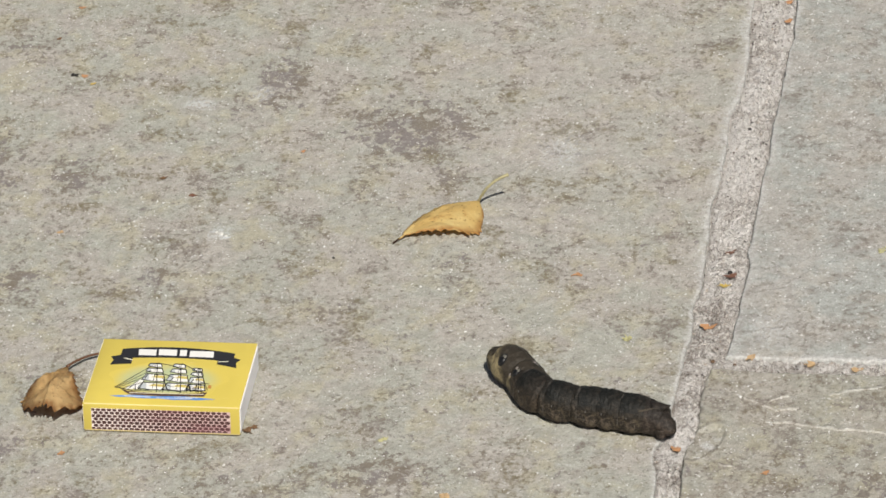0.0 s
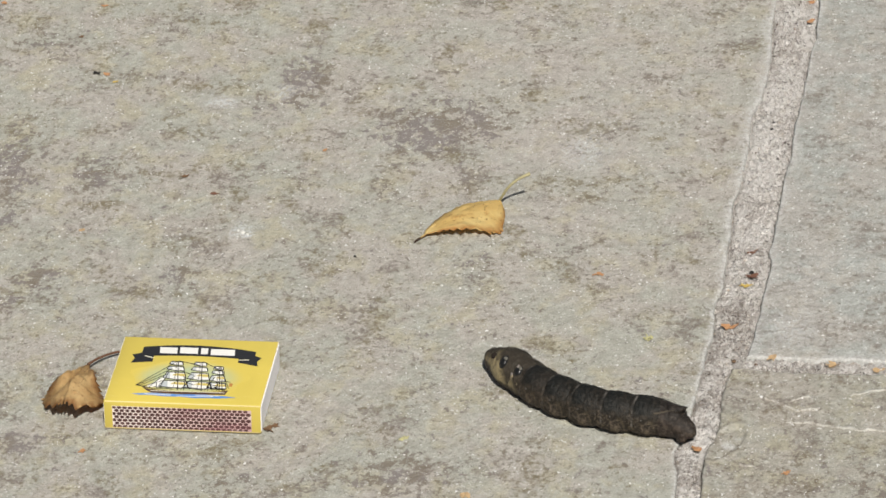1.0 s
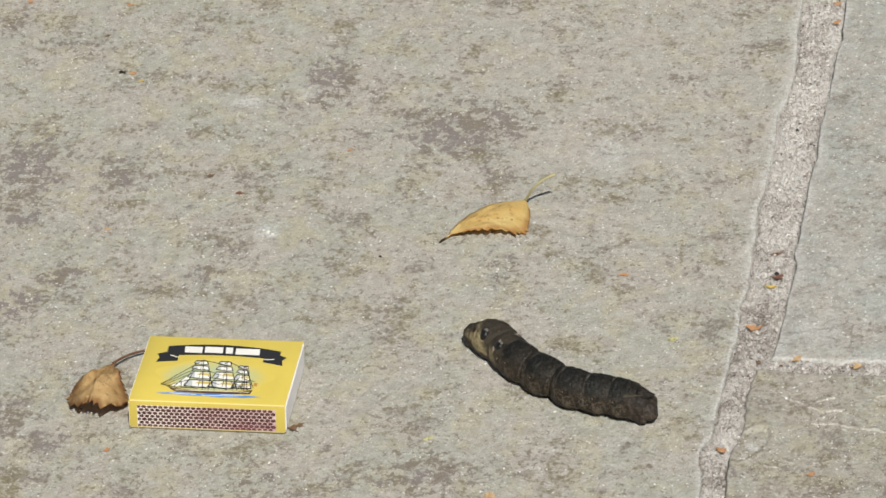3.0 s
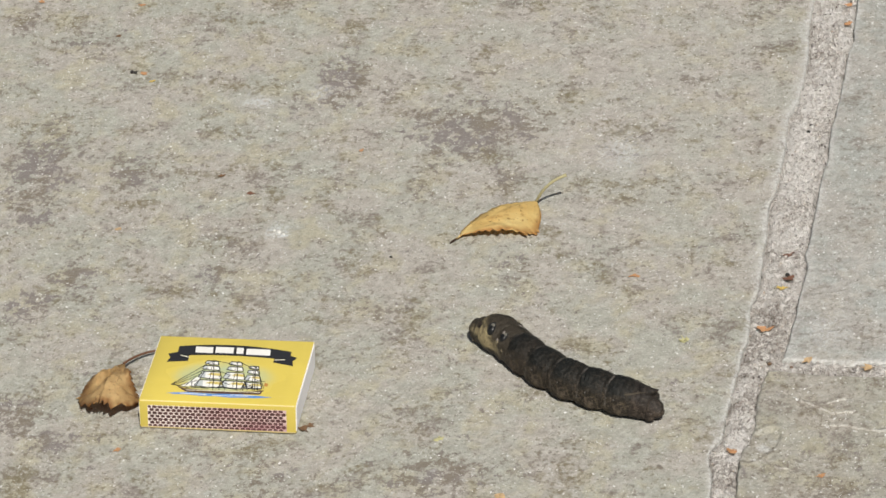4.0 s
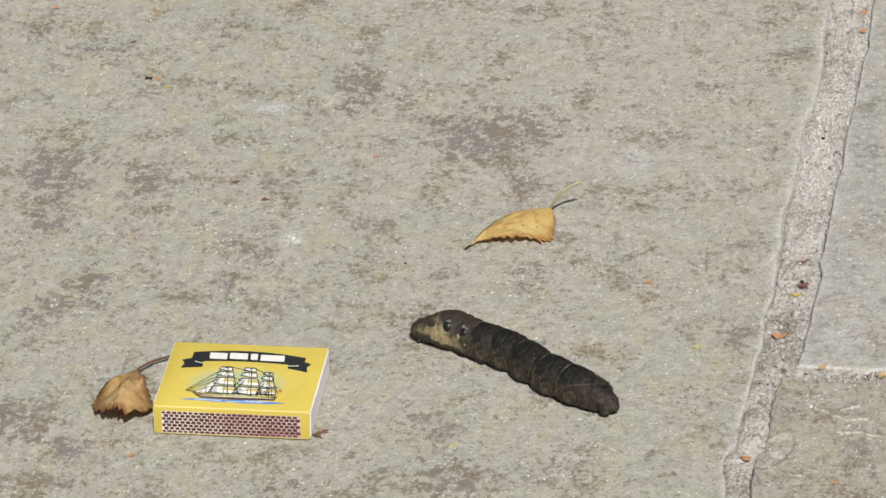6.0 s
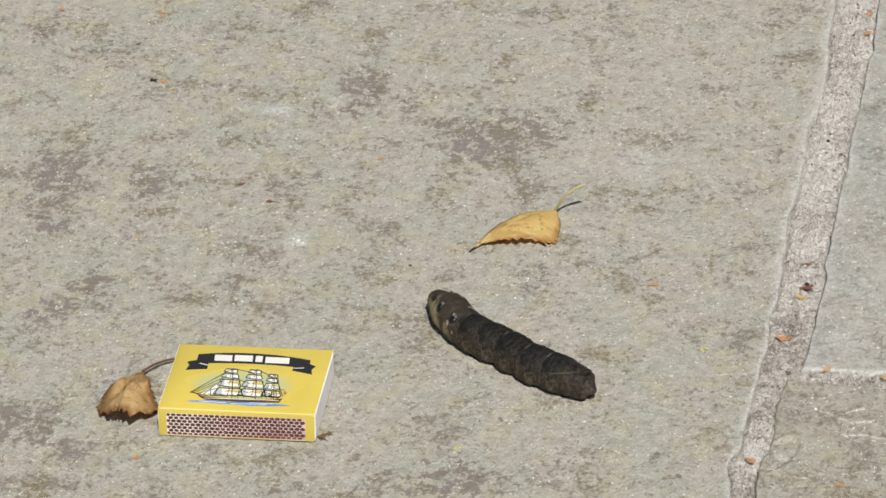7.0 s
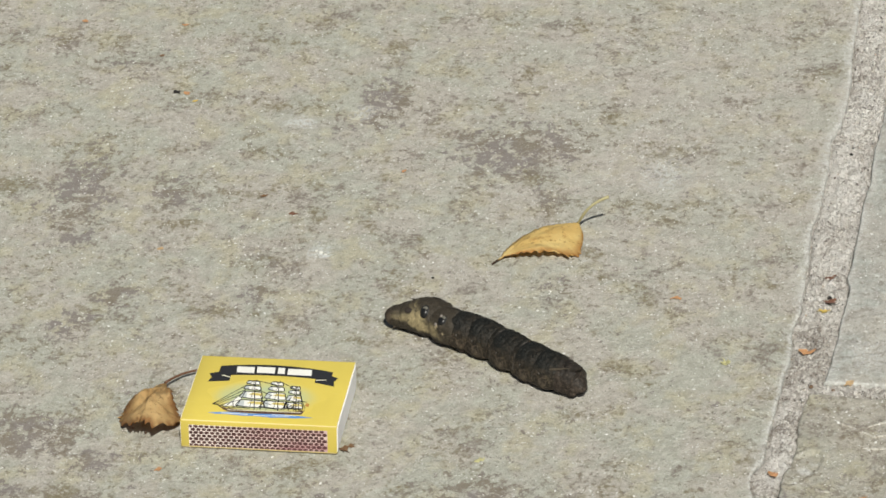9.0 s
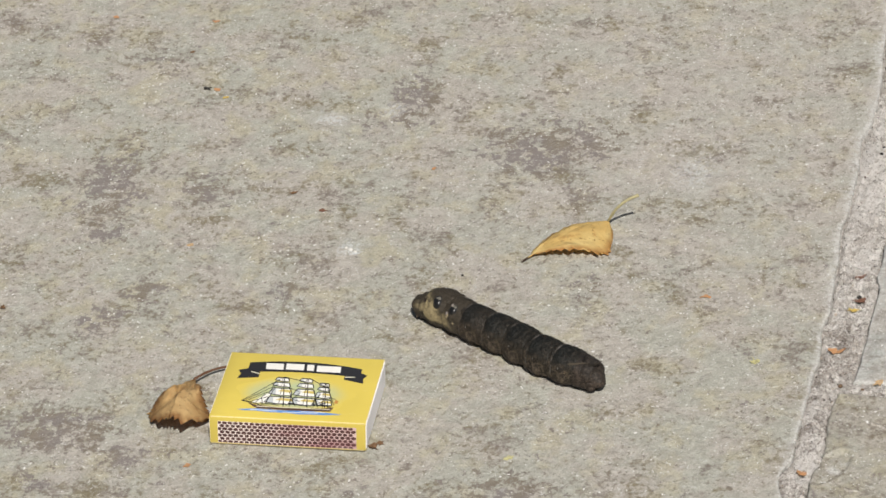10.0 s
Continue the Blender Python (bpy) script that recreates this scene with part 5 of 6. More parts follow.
def motions():
    """The larva crawls: it and each of its segments, seconds and poses."""
    walk(larva, [
        (0.0, pose(0.1642, 0.0181, 0)),
        (0.5, pose(0.1580, 0.0186, 0)),
        (1.0, pose(0.1557, 0.0194, 0)),
        (1.5, pose(0.1535, 0.0214, 0)),
        (2.0, pose(0.1453, 0.0271, 0)),
        (2.5, pose(0.1420, 0.0283, 0)),
        (3.0, pose(0.1412, 0.0293, 0)),
        (3.2, pose(0.1413, 0.0320, 0)),
        (4.3, pose(0.1326, 0.0357, 0)),
        (4.5, pose(0.1302, 0.0373, 0)),
        (5.0, pose(0.1295, 0.0387, 0)),
        (5.5, pose(0.1214, 0.0475, 0)),
        (5.7, pose(0.1193, 0.0481, 0)),
        (6.8, pose(0.1085, 0.0532, 0)),
        (7.0, pose(0.1083, 0.0545, 0)),
        (7.5, pose(0.1039, 0.0560, 0)),
        (8.0, pose(0.1038, 0.0586, 0)),
        (8.5, pose(0.0980, 0.0619, 0)),
        (9.0, pose(0.0966, 0.0631, 0)),
        (9.5, pose(0.0945, 0.0647, 0)),
        (10.0, pose(0.0926, 0.0641, 0)),
    ])
    walk(segments["head"], [
        (0.0, pose(-0.0307, 0.0241, 0.0064, 0, 4.7, 139.9)),
        (0.5, pose(-0.0284, 0.0233, 0.0060, 0, 3.8, 128.9)),
        (1.0, pose(-0.0305, 0.0238, 0.0050, 0, 6.8, 136.5)),
        (1.5, pose(-0.0415, 0.0228, 0.0049, 0, 5.8, 162.6)),
        (2.0, pose(-0.0354, 0.0167, 0.0049, 0, 5.8, 165.4)),
        (2.5, pose(-0.0337, 0.0179, 0.0050, 0, 7.1, 166.4)),
        (3.0, pose(-0.0334, 0.0273, 0.0051, 0, 7.8, 152.6)),
        (3.2, pose(-0.0321, 0.0306, 0.0051, 0, 7.7, 147.6)),
        (4.3, pose(-0.0308, 0.0242, 0.0050, 0, 7.6, 156.1)),
        (4.5, pose(-0.0306, 0.0246, 0.0050, 0, 7.6, 160.0)),
        (5.0, pose(-0.0344, 0.0231, 0.0051, 0, 7.8, 177.1)),
        (5.5, pose(-0.0364, 0.0105, 0.0049, 0, 5.9, -171.9)),
        (5.7, pose(-0.0367, 0.0097, 0.0050, 0, 6.3, -173.6)),
        (6.8, pose(-0.0278, 0.0290, 0.0049, 0, 5.9, 122.5)),
        (7.0, pose(-0.0268, 0.0258, 0.0060, 0, 3.9, 125.3)),
        (7.5, pose(-0.0270, 0.0251, 0.0050, 0, 6.9, 123.9)),
        (8.0, pose(-0.0355, 0.0284, 0.0050, 0, 6.0, 150.6)),
        (8.5, pose(-0.0403, 0.0110, 0.0049, 0, 5.3, -178.1)),
        (9.0, pose(-0.0375, 0.0147, 0.0049, 0, 5.9, 175.6)),
        (9.5, pose(-0.0364, 0.0160, 0.0050, 0, 6.2, 166.4)),
        (10.0, pose(-0.0352, 0.0184, 0.0051, 0, 7.8, 165.0)),
    ])
    walk(segments["thorax_1"], [
        (0.0, pose(-0.0290, 0.0228, 0.0066, 0, 4.3, 139.5)),
        (0.5, pose(-0.0264, 0.0209, 0.0062, 0, 3.6, 128.9)),
        (1.0, pose(-0.0285, 0.0218, 0.0053, 0, 6.6, 136.5)),
        (1.5, pose(-0.0381, 0.0217, 0.0053, 0, 5.6, 162.3)),
        (2.0, pose(-0.0320, 0.0158, 0.0053, 0, 5.7, 164.9)),
        (2.5, pose(-0.0311, 0.0173, 0.0054, 0, 6.9, 166.1)),
        (3.0, pose(-0.0312, 0.0262, 0.0054, 0, 7.5, 151.8)),
        (3.2, pose(-0.0300, 0.0293, 0.0054, 0, 7.4, 146.7)),
        (4.3, pose(-0.0286, 0.0233, 0.0054, 0, 7.4, 155.7)),
        (4.5, pose(-0.0283, 0.0238, 0.0054, 0, 7.4, 159.5)),
        (5.0, pose(-0.0321, 0.0231, 0.0054, 0, 7.6, 176.2)),
        (5.5, pose(-0.0331, 0.0110, 0.0053, 0, 5.8, -172.6)),
        (5.7, pose(-0.0336, 0.0101, 0.0053, 0, 6.1, -174.2)),
        (6.8, pose(-0.0259, 0.0260, 0.0053, 0, 5.8, 122.6)),
        (7.0, pose(-0.0251, 0.0233, 0.0062, 0, 3.7, 125.4)),
        (7.5, pose(-0.0255, 0.0228, 0.0053, 0, 6.8, 124.1)),
        (8.0, pose(-0.0326, 0.0268, 0.0053, 0, 5.9, 150.2)),
        (8.5, pose(-0.0365, 0.0111, 0.0053, 0, 5.2, -178.5)),
        (9.0, pose(-0.0342, 0.0145, 0.0053, 0, 5.8, 175.0)),
        (9.5, pose(-0.0334, 0.0153, 0.0053, 0, 6.1, 166.0)),
        (10.0, pose(-0.0329, 0.0178, 0.0054, 0, 7.5, 164.5)),
    ])
    walk(segments["thorax_2"], [
        (0.0, pose(-0.0274, 0.0214, 0.0067, 0, 3.4, 138.7)),
        (0.5, pose(-0.0245, 0.0184, 0.0064, 0, 3.2, 128.8)),
        (1.0, pose(-0.0264, 0.0199, 0.0057, 0, 6.3, 136.6)),
        (1.5, pose(-0.0348, 0.0207, 0.0057, 0, 5.4, 161.6)),
        (2.0, pose(-0.0287, 0.0150, 0.0057, 0, 5.4, 163.9)),
        (2.5, pose(-0.0285, 0.0166, 0.0057, 0, 6.5, 165.4)),
        (3.0, pose(-0.0291, 0.0251, 0.0057, 0, 6.9, 150.2)),
        (3.2, pose(-0.0279, 0.0280, 0.0057, 0, 6.7, 144.6)),
        (4.3, pose(-0.0264, 0.0223, 0.0057, 0, 7.0, 154.9)),
        (4.5, pose(-0.0260, 0.0229, 0.0057, 0, 7.0, 158.3)),
        (5.0, pose(-0.0297, 0.0229, 0.0057, 0, 7.1, 174.2)),
        (5.5, pose(-0.0297, 0.0115, 0.0056, 0, 5.5, -174.2)),
        (5.7, pose(-0.0305, 0.0105, 0.0057, 0, 5.9, -175.3)),
        (6.8, pose(-0.0241, 0.0231, 0.0057, 0, 5.4, 122.9)),
        (7.0, pose(-0.0234, 0.0209, 0.0064, 0, 3.3, 125.6)),
        (7.5, pose(-0.0239, 0.0206, 0.0057, 0, 6.4, 124.4)),
        (8.0, pose(-0.0297, 0.0251, 0.0057, 0, 5.6, 149.4)),
        (8.5, pose(-0.0326, 0.0113, 0.0056, 0, 5.0, -179.4)),
        (9.0, pose(-0.0308, 0.0142, 0.0057, 0, 5.5, 173.6)),
        (9.5, pose(-0.0303, 0.0145, 0.0057, 0, 5.8, 165.1)),
        (10.0, pose(-0.0305, 0.0172, 0.0057, 0, 7.0, 163.3)),
    ])
    walk(segments["thorax_3"], [
        (0.0, pose(-0.0258, 0.0200, 0.0069, 0, 1.7, 137.2)),
        (0.5, pose(-0.0225, 0.0160, 0.0066, 0, 2.2, 128.4)),
        (1.0, pose(-0.0243, 0.0179, 0.0060, 0, 5.5, 136.8)),
        (1.5, pose(-0.0314, 0.0196, 0.0060, 0, 4.7, 160.0)),
        (2.0, pose(-0.0253, 0.0140, 0.0060, 0, 4.6, 161.1)),
        (2.5, pose(-0.0259, 0.0160, 0.0060, 0, 5.6, 163.9)),
        (3.0, pose(-0.0270, 0.0239, 0.0060, 0, 5.6, 146.8)),
        (3.2, pose(-0.0258, 0.0265, 0.0060, 0, 5.3, 140.4)),
        (4.3, pose(-0.0241, 0.0212, 0.0060, 0, 6.1, 153.3)),
        (4.5, pose(-0.0238, 0.0220, 0.0060, 0, 6.1, 155.8)),
        (5.0, pose(-0.0273, 0.0227, 0.0060, 0, 6.2, 170.1)),
        (5.5, pose(-0.0264, 0.0118, 0.0060, 0, 4.9, -178.5)),
        (5.7, pose(-0.0274, 0.0107, 0.0060, 0, 5.2, -178.3)),
        (6.8, pose(-0.0222, 0.0202, 0.0060, 0, 4.6, 123.4)),
        (7.0, pose(-0.0216, 0.0184, 0.0066, 0, 2.3, 125.8)),
        (7.5, pose(-0.0224, 0.0183, 0.0060, 0, 5.7, 124.8)),
        (8.0, pose(-0.0268, 0.0235, 0.0060, 0, 4.9, 147.4)),
        (8.5, pose(-0.0287, 0.0113, 0.0060, 0, 4.5, 178.2)),
        (9.0, pose(-0.0274, 0.0139, 0.0060, 0, 4.8, 170.0)),
        (9.5, pose(-0.0272, 0.0137, 0.0060, 0, 5.1, 162.7)),
        (10.0, pose(-0.0282, 0.0165, 0.0060, 0, 6.0, 160.9)),
    ])
    walk(segments["eye_1"], [
        (0.0, pose(-0.0243, 0.0186, 0.0069, 0, -0.8, 135.1)),
        (0.5, pose(-0.0206, 0.0136, 0.0067, 0, 0.1, 127.7)),
        (1.0, pose(-0.0222, 0.0160, 0.0062, 0, 3.8, 137.2)),
        (1.5, pose(-0.0282, 0.0183, 0.0062, 0, 3.2, 156.6)),
        (2.0, pose(-0.0220, 0.0128, 0.0062, 0, 3.0, 155.4)),
        (2.5, pose(-0.0233, 0.0151, 0.0062, 0, 3.7, 161.0)),
        (3.0, pose(-0.0250, 0.0225, 0.0062, 0, 3.6, 141.4)),
        (3.2, pose(-0.0240, 0.0248, 0.0062, 0, 3.3, 134.4)),
        (4.3, pose(-0.0220, 0.0201, 0.0062, 0, 4.2, 150.0)),
        (4.5, pose(-0.0216, 0.0209, 0.0062, 0, 4.2, 150.7)),
        (5.0, pose(-0.0250, 0.0221, 0.0062, 0, 4.2, 162.0)),
        (5.5, pose(-0.0230, 0.0117, 0.0062, 0, 3.3, 171.7)),
        (5.7, pose(-0.0242, 0.0107, 0.0062, 0, 3.6, 174.8)),
        (6.8, pose(-0.0203, 0.0174, 0.0062, 0, 3.0, 124.3)),
        (7.0, pose(-0.0198, 0.0160, 0.0067, 0, 0.2, 126.4)),
        (7.5, pose(-0.0208, 0.0160, 0.0062, 0, 4.0, 125.6)),
        (8.0, pose(-0.0241, 0.0216, 0.0062, 0, 3.3, 143.2)),
        (8.5, pose(-0.0249, 0.0111, 0.0062, 0, 3.1, 172.2)),
        (9.0, pose(-0.0241, 0.0131, 0.0062, 0, 3.2, 162.2)),
        (9.5, pose(-0.0242, 0.0127, 0.0062, 0, 3.4, 157.4)),
        (10.0, pose(-0.0260, 0.0157, 0.0062, 0, 4.0, 156.4)),
    ])
    walk(segments["eye_2"], [
        (0.0, pose(-0.0191, 0.0124, 0.0061, 0, -4.1, 124.4)),
        (0.5, pose(-0.0156, 0.0073, 0.0061, 0, -4.1, 137.5)),
        (1.0, pose(-0.0175, 0.0118, 0.0061, 0, -2.2, 138.4)),
        (1.5, pose(-0.0214, 0.0138, 0.0061, 0, -1.6, 142.0)),
        (2.0, pose(-0.0152, 0.0076, 0.0061, 0, -2.5, 142.6)),
        (2.5, pose(-0.0172, 0.0119, 0.0061, 0, -2.5, 143.6)),
        (3.0, pose(-0.0192, 0.0158, 0.0061, 0, -2.0, 130.5)),
        (3.2, pose(-0.0184, 0.0165, 0.0061, 0, -1.8, 125.2)),
        (4.3, pose(-0.0173, 0.0160, 0.0061, 0, -2.0, 133.3)),
        (4.5, pose(-0.0170, 0.0165, 0.0061, 0, -2.0, 131.0)),
        (5.0, pose(-0.0196, 0.0177, 0.0061, 0, -1.8, 136.8)),
        (5.5, pose(-0.0162, 0.0077, 0.0061, 0, -2.2, 152.3)),
        (5.7, pose(-0.0179, 0.0080, 0.0061, 0, -2.3, 157.4)),
        (6.8, pose(-0.0148, 0.0104, 0.0061, 0, -1.9, 134.3)),
        (7.0, pose(-0.0154, 0.0107, 0.0061, 0, -3.6, 135.9)),
        (7.5, pose(-0.0168, 0.0116, 0.0061, 0, -2.1, 143.3)),
        (8.0, pose(-0.0188, 0.0158, 0.0061, 0, -1.6, 130.7)),
        (8.5, pose(-0.0183, 0.0080, 0.0061, 0, -2.0, 155.8)),
        (9.0, pose(-0.0172, 0.0084, 0.0061, 0, -2.0, 151.3)),
        (9.5, pose(-0.0183, 0.0086, 0.0061, 0, -2.3, 152.8)),
        (10.0, pose(-0.0200, 0.0116, 0.0061, 0, -1.9, 146.1)),
    ])
    walk(segments["body_1"], [
        (0.0, pose(-0.0157, 0.0068, 0.0059, 0, -1.3, 130.6)),
        (0.5, pose(-0.0113, 0.0044, 0.0059, 0, -1.9, 151.6)),
        (1.0, pose(-0.0126, 0.0073, 0.0059, 0, -1.6, 140.8)),
        (1.5, pose(-0.0140, 0.0079, 0.0059, 0, -1.2, 142.9)),
        (2.0, pose(-0.0116, 0.0053, 0.0059, 0, -2.5, 150.4)),
        (2.5, pose(-0.0131, 0.0084, 0.0059, 0, -1.9, 140.8)),
        (3.0, pose(-0.0150, 0.0112, 0.0059, 0, -1.6, 136.1)),
        (3.2, pose(-0.0144, 0.0116, 0.0059, 0, -1.6, 133.4)),
        (4.3, pose(-0.0122, 0.0104, 0.0059, 0, -1.4, 133.6)),
        (4.5, pose(-0.0120, 0.0107, 0.0059, 0, -1.4, 132.4)),
        (5.0, pose(-0.0131, 0.0118, 0.0059, 0, -1.2, 137.4)),
        (5.5, pose(-0.0108, 0.0058, 0.0059, 0, -1.9, 159.5)),
        (5.7, pose(-0.0120, 0.0060, 0.0059, 0, -1.7, 160.2)),
        (6.8, pose(-0.0096, 0.0057, 0.0059, 0, -1.7, 141.2)),
        (7.0, pose(-0.0100, 0.0059, 0.0059, 0, -1.4, 141.5)),
        (7.5, pose(-0.0105, 0.0076, 0.0059, 0, -1.5, 147.6)),
        (8.0, pose(-0.0122, 0.0084, 0.0059, 0, -1.2, 134.3)),
        (8.5, pose(-0.0113, 0.0055, 0.0059, 0, -1.5, 159.1)),
        (9.0, pose(-0.0109, 0.0061, 0.0059, 0, -1.7, 158.8)),
        (9.5, pose(-0.0124, 0.0066, 0.0059, 0, -1.7, 159.6)),
        (10.0, pose(-0.0133, 0.0074, 0.0059, 0, -1.4, 148.7)),
    ])
    walk(segments["body_2"], [
        (0.0, pose(-0.0066, 0.0017, 0.0057, 0, -0.4, 162.5)),
        (0.5, pose(-0.0045, 0.0015, 0.0057, 0, -0.6, 160.5)),
        (1.0, pose(-0.0049, 0.0024, 0.0057, 0, -0.5, 152.3)),
        (1.5, pose(-0.0049, 0.0021, 0.0057, 0, -0.5, 153.4)),
        (2.0, pose(-0.0048, 0.0022, 0.0057, 0, -0.5, 156.6)),
        (2.5, pose(-0.0054, 0.0032, 0.0057, 0, -0.4, 148.8)),
        (3.0, pose(-0.0062, 0.0042, 0.0057, 0, -0.4, 144.5)),
        (3.2, pose(-0.0060, 0.0043, 0.0057, 0, -0.4, 142.5)),
        (4.3, pose(-0.0046, 0.0035, 0.0057, 0, -0.5, 141.4)),
        (4.5, pose(-0.0045, 0.0036, 0.0057, 0, -0.5, 140.1)),
        (5.0, pose(-0.0048, 0.0041, 0.0057, 0, -0.4, 137.9)),
        (5.5, pose(-0.0040, 0.0027, 0.0057, 0, -0.6, 149.8)),
        (5.7, pose(-0.0044, 0.0027, 0.0057, 0, -0.6, 151.6)),
        (6.8, pose(-0.0035, 0.0019, 0.0057, 0, -0.7, 152.9)),
        (7.0, pose(-0.0036, 0.0019, 0.0057, 0, -0.7, 153.1)),
        (7.5, pose(-0.0036, 0.0027, 0.0057, 0, -0.6, 142.4)),
        (8.0, pose(-0.0043, 0.0022, 0.0057, 0, -0.6, 150.7)),
        (8.5, pose(-0.0039, 0.0023, 0.0057, 0, -0.6, 152.7)),
        (9.0, pose(-0.0040, 0.0027, 0.0057, 0, -0.6, 148.3)),
        (9.5, pose(-0.0045, 0.0028, 0.0057, 0, -0.5, 150.0)),
        (10.0, pose(-0.0047, 0.0026, 0.0057, 0, -0.5, 151.8)),
    ])
    walk(segments["body_3"], [
        (0.0, pose(0.0037, -0.0006, 0.0057, 0, 0.0, 173.5)),
        (0.5, pose(0.0037, -0.0015, 0.0057, 0, 0.0, 157.4)),
        (1.0, pose(0.0044, -0.0020, 0.0057, 0, 0.0, 157.7)),
        (1.5, pose(0.0047, -0.0014, 0.0057, 0, 0.0, 166.3)),
        (2.0, pose(0.0039, -0.0025, 0.0057, 0, 0.0, 146.5)),
        (2.5, pose(0.0048, -0.0031, 0.0057, 0, 0.0, 147.6)),
        (3.0, pose(0.0047, -0.0026, 0.0057, 0, 0.0, 154.7)),
        (3.2, pose(0.0045, -0.0027, 0.0057, 0, 0.0, 151.9)),
        (4.3, pose(0.0037, -0.0026, 0.0057, 0, 0.0, 147.5)),
        (4.5, pose(0.0036, -0.0027, 0.0057, 0, 0.0, 145.8)),
        (5.0, pose(0.0048, -0.0033, 0.0057, 0, 0.0, 147.6)),
        (5.5, pose(0.0042, -0.0040, 0.0057, 0, 0.0, 135.4)),
        (5.7, pose(0.0046, -0.0041, 0.0057, 0, 0.0, 137.7)),
        (6.8, pose(0.0044, -0.0038, 0.0057, 0, 0.0, 138.8)),
        (7.0, pose(0.0046, -0.0039, 0.0057, 0, 0.0, 139.3)),
        (7.5, pose(0.0043, -0.0027, 0.0057, 0, 0.0, 148.7)),
        (8.0, pose(0.0044, -0.0028, 0.0057, 0, 0.0, 147.8)),
        (8.5, pose(0.0047, -0.0036, 0.0057, 0, 0.0, 141.3)),
        (9.0, pose(0.0057, -0.0040, 0.0057, 0, 0.0, 144.5)),
        (9.5, pose(0.0038, -0.0025, 0.0057, 0, 0.0, 145.4)),
        (10.0, pose(0.0039, -0.0031, 0.0057, 0, 0.0, 140.8)),
    ])
    walk(segments["body_4"], [
        (0.0, pose(0.0101, -0.0018, 0.0057, 0, 0.1, 163.6)),
        (0.5, pose(0.0123, -0.0048, 0.0057, 0, 0.0, 162.6)),
        (1.0, pose(0.0142, -0.0048, 0.0057, 0, 0.0, 169.2)),
        (1.5, pose(0.0128, -0.0028, 0.0057, 0, 0.1, 171.5)),
        (2.0, pose(0.0123, -0.0072, 0.0057, 0, 0.0, 157.2)),
        (2.5, pose(0.0142, -0.0081, 0.0057, 0, 0.0, 158.7)),
        (3.0, pose(0.0136, -0.0053, 0.0057, 0, 0.0, 168.7)),
        (3.2, pose(0.0130, -0.0058, 0.0057, 0, 0.0, 166.2)),
        (4.3, pose(0.0131, -0.0077, 0.0057, 0, 0.0, 153.4)),
        (4.5, pose(0.0129, -0.0081, 0.0057, 0, 0.0, 152.2)),
        (5.0, pose(0.0132, -0.0080, 0.0057, 0, 0.0, 153.8)),
        (5.5, pose(0.0125, -0.0115, 0.0057, 0, 0.0, 142.3)),
        (5.7, pose(0.0138, -0.0117, 0.0057, 0, 0.0, 144.5)),
        (6.8, pose(0.0128, -0.0102, 0.0057, 0, 0.0, 149.0)),
        (7.0, pose(0.0132, -0.0104, 0.0057, 0, 0.0, 149.3)),
        (7.5, pose(0.0136, -0.0088, 0.0057, 0, 0.0, 144.7)),
        (8.0, pose(0.0130, -0.0080, 0.0057, 0, 0.0, 150.3)),
        (8.5, pose(0.0136, -0.0108, 0.0057, 0, 0.0, 142.4)),
        (9.0, pose(0.0147, -0.0105, 0.0057, 0, 0.1, 144.4)),
        (9.5, pose(0.0123, -0.0085, 0.0057, 0, 0.0, 145.3)),
        (10.0, pose(0.0125, -0.0093, 0.0057, 0, 0.0, 148.1)),
    ])
    walk(segments["body_5"], [
        (0.0, pose(0.0179, -0.0036, 0.0057, 0, -1.3, 169.2)),
        (0.5, pose(0.0227, -0.0068, 0.0057, 0, -1.0, 173.5)),
        (1.0, pose(0.0244, -0.0064, 0.0057, 0, -1.1, 170.0)),
        (1.5, pose(0.0191, -0.0038, 0.0057, 0, -1.7, 169.1)),
        (2.0, pose(0.0214, -0.0099, 0.0057, 0, -1.2, 168.1)),
        (2.5, pose(0.0239, -0.0105, 0.0057, 0, -1.1, 171.0)),
        (3.0, pose(0.0216, -0.0074, 0.0057, 0, -1.4, 158.6)),
        (3.2, pose(0.0206, -0.0081, 0.0057, 0, -1.4, 155.7)),
        (4.3, pose(0.0230, -0.0119, 0.0057, 0, -1.2, 161.4)),
        (4.5, pose(0.0227, -0.0125, 0.0057, 0, -1.2, 159.9)),
        (5.0, pose(0.0201, -0.0112, 0.0057, 0, -1.4, 154.6)),
        (5.5, pose(0.0202, -0.0170, 0.0057, 0, -1.2, 146.5)),
        (5.7, pose(0.0223, -0.0172, 0.0057, 0, -1.1, 148.7)),
        (6.8, pose(0.0202, -0.0145, 0.0057, 0, -1.2, 149.6)),
        (7.0, pose(0.0210, -0.0148, 0.0057, 0, -1.1, 150.0)),
        (7.5, pose(0.0230, -0.0144, 0.0057, 0, -1.0, 153.7)),
        (8.0, pose(0.0205, -0.0117, 0.0057, 0, -1.4, 156.2)),
        (8.5, pose(0.0206, -0.0161, 0.0057, 0, -1.4, 143.8)),
        (9.0, pose(0.0213, -0.0147, 0.0057, 0, -1.2, 150.1)),
        (9.5, pose(0.0215, -0.0148, 0.0057, 0, -1.0, 146.2)),
        (10.0, pose(0.0213, -0.0142, 0.0057, 0, -1.2, 153.2)),
    ])
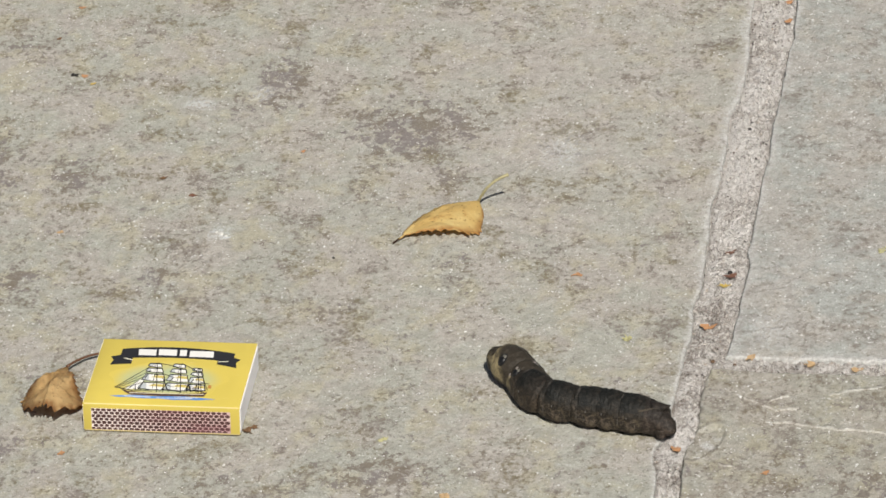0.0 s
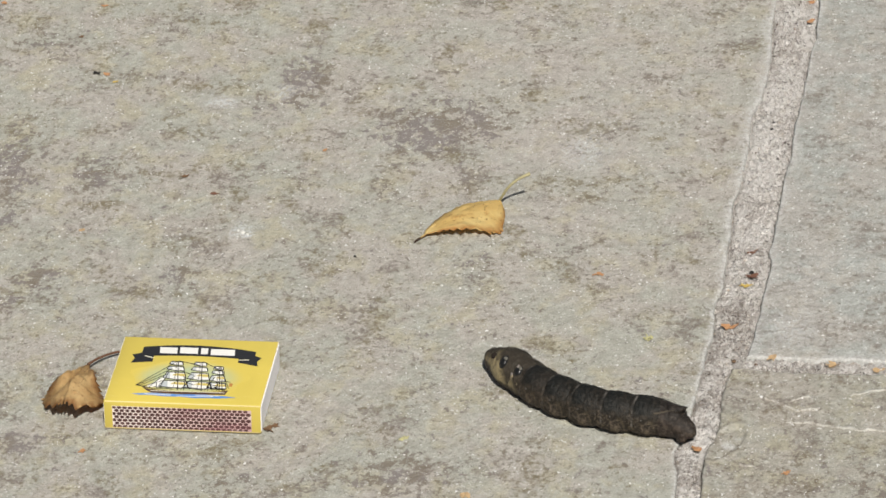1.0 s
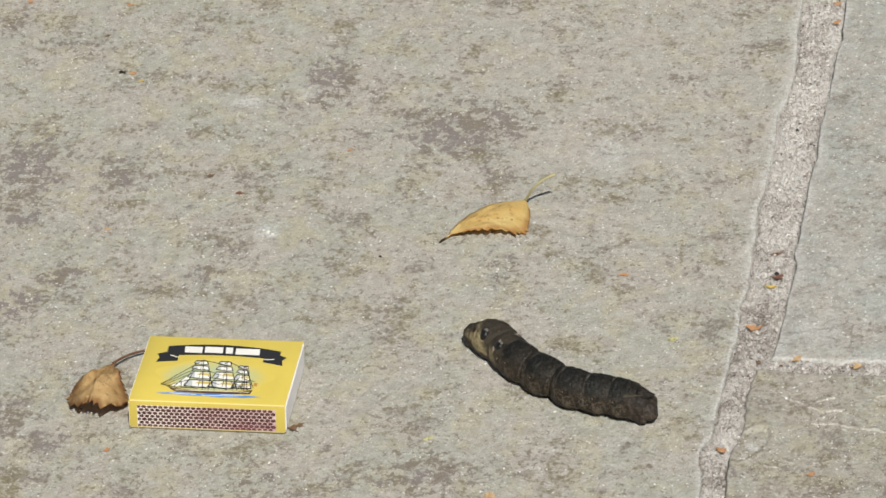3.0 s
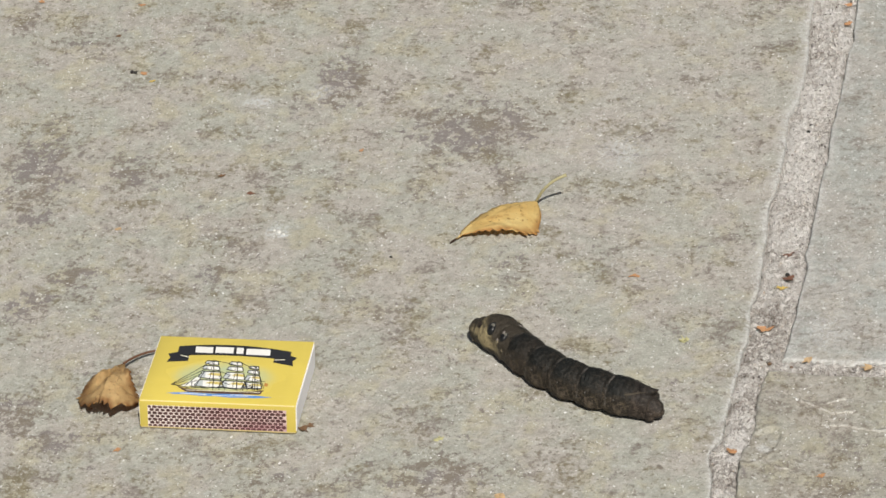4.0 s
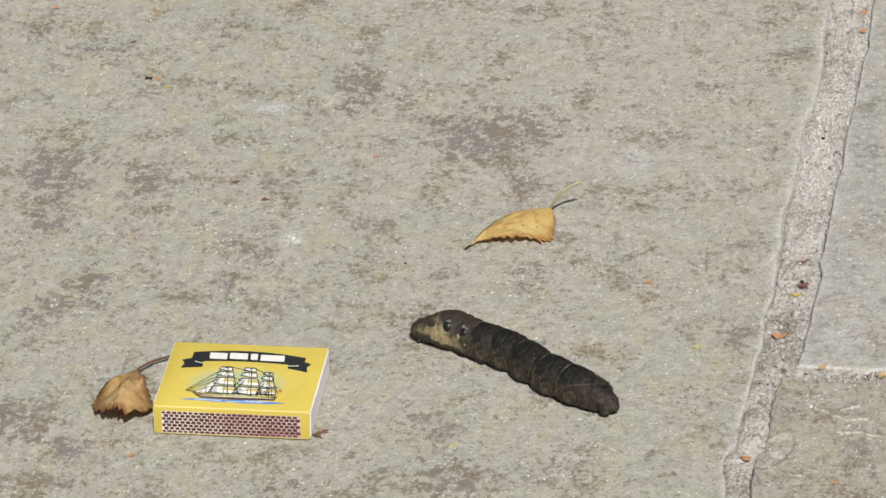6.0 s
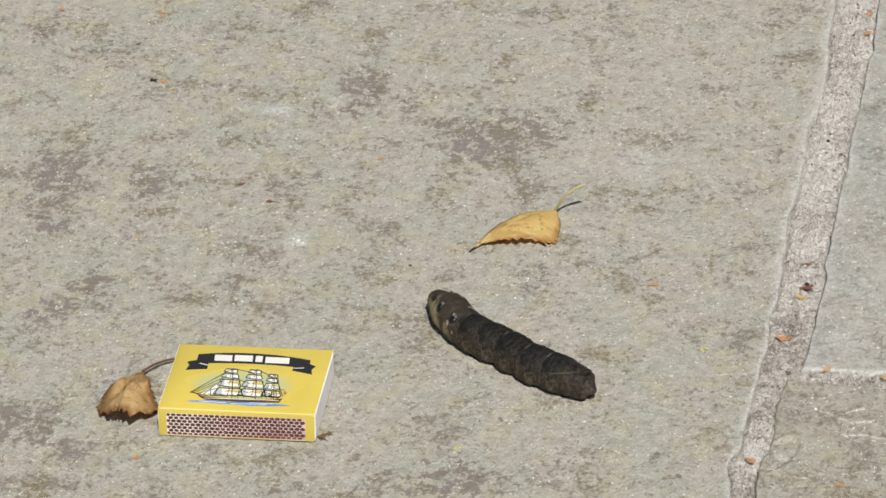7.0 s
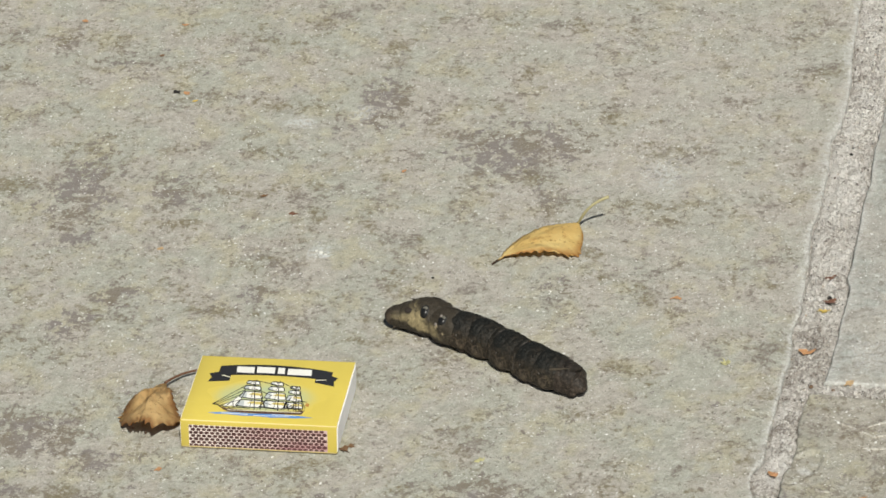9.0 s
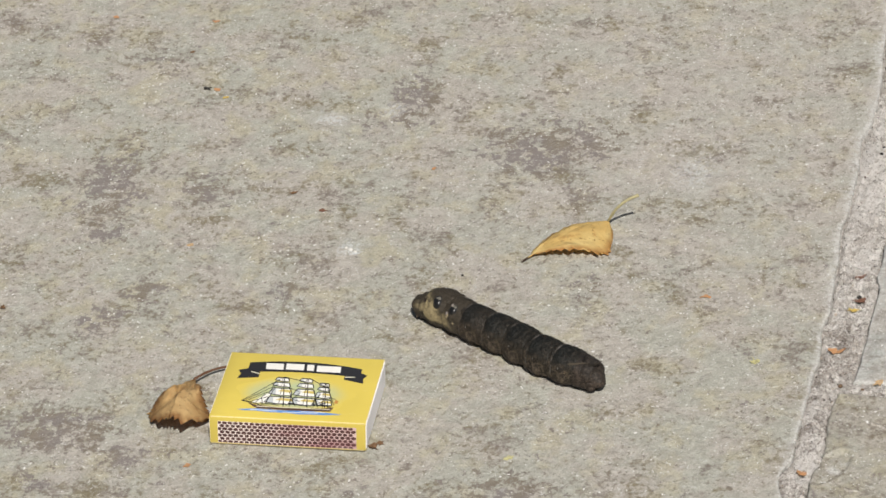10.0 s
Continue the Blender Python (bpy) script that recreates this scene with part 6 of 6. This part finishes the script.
    walk(segments["horn_segment"], [
        (0.0, pose(0.0235, -0.0049, 0.0054, 0, -4.6, 156.7)),
        (0.5, pose(0.0295, -0.0077, 0.0054, 0, -4.2, 163.0)),
        (1.0, pose(0.0307, -0.0078, 0.0054, 0, -4.1, 158.5)),
        (1.5, pose(0.0231, -0.0048, 0.0054, 0, -6.0, 156.7)),
        (2.0, pose(0.0273, -0.0111, 0.0054, 0, -4.3, 162.9)),
        (2.5, pose(0.0302, -0.0115, 0.0054, 0, -4.2, 163.8)),
        (3.0, pose(0.0261, -0.0095, 0.0054, 0, -5.3, 147.7)),
        (3.2, pose(0.0248, -0.0104, 0.0054, 0, -5.5, 143.7)),
        (4.3, pose(0.0285, -0.0137, 0.0054, 0, -4.6, 157.8)),
        (4.5, pose(0.0281, -0.0144, 0.0054, 0, -4.5, 157.6)),
        (5.0, pose(0.0245, -0.0134, 0.0054, 0, -5.3, 151.7)),
        (5.5, pose(0.0251, -0.0201, 0.0054, 0, -4.5, 147.6)),
        (5.7, pose(0.0277, -0.0205, 0.0054, 0, -4.1, 146.0)),
        (6.8, pose(0.0254, -0.0175, 0.0054, 0, -4.4, 150.3)),
        (7.0, pose(0.0263, -0.0179, 0.0054, 0, -4.6, 148.9)),
        (7.5, pose(0.0289, -0.0173, 0.0054, 0, -4.2, 149.7)),
        (8.0, pose(0.0246, -0.0137, 0.0054, 0, -6.0, 142.0)),
        (8.5, pose(0.0247, -0.0189, 0.0054, 0, -5.5, 146.7)),
        (9.0, pose(0.0264, -0.0176, 0.0054, 0, -4.7, 145.9)),
        (9.5, pose(0.0271, -0.0185, 0.0054, 0, -4.1, 146.3)),
        (10.0, pose(0.0264, -0.0168, 0.0054, 0, -4.8, 148.2)),
    ])
    walk(segments["tail"], [
        (0.0, pose(0.0283, -0.0083, 0.0047, 0, -8.4, 139.5)),
        (0.5, pose(0.0344, -0.0105, 0.0047, 0, -8.6, 143.2)),
        (1.0, pose(0.0366, -0.0116, 0.0046, 0, -7.6, 142.9)),
        (1.5, pose(0.0264, -0.0069, 0.0048, 0, -10.0, 144.0)),
        (2.0, pose(0.0331, -0.0137, 0.0047, 0, -8.1, 153.5)),
        (2.5, pose(0.0358, -0.0142, 0.0047, 0, -8.2, 150.7)),
        (3.0, pose(0.0294, -0.0122, 0.0048, 0, -9.6, 136.5)),
        (3.2, pose(0.0277, -0.0133, 0.0048, 0, -9.8, 131.2)),
        (4.3, pose(0.0334, -0.0162, 0.0047, 0, -8.8, 150.7)),
        (4.5, pose(0.0334, -0.0170, 0.0047, 0, -8.4, 152.6)),
        (5.0, pose(0.0281, -0.0155, 0.0048, 0, -9.7, 147.9)),
        (5.5, pose(0.0297, -0.0230, 0.0047, 0, -8.8, 148.3)),
        (5.7, pose(0.0330, -0.0246, 0.0047, 0, -7.9, 141.4)),
        (6.8, pose(0.0303, -0.0203, 0.0047, 0, -8.6, 151.2)),
        (7.0, pose(0.0298, -0.0201, 0.0049, 0, -9.6, 147.1)),
        (7.5, pose(0.0332, -0.0205, 0.0048, 0, -8.9, 141.0)),
        (8.0, pose(0.0266, -0.0161, 0.0049, 0, -10.7, 122.8)),
        (8.5, pose(0.0273, -0.0205, 0.0050, 0, -10.3, 149.9)),
        (9.0, pose(0.0299, -0.0204, 0.0048, 0, -9.5, 138.6)),
        (9.5, pose(0.0319, -0.0217, 0.0047, 0, -8.6, 146.2)),
        (10.0, pose(0.0300, -0.0196, 0.0048, 0, -9.4, 139.8)),
    ])


motions()
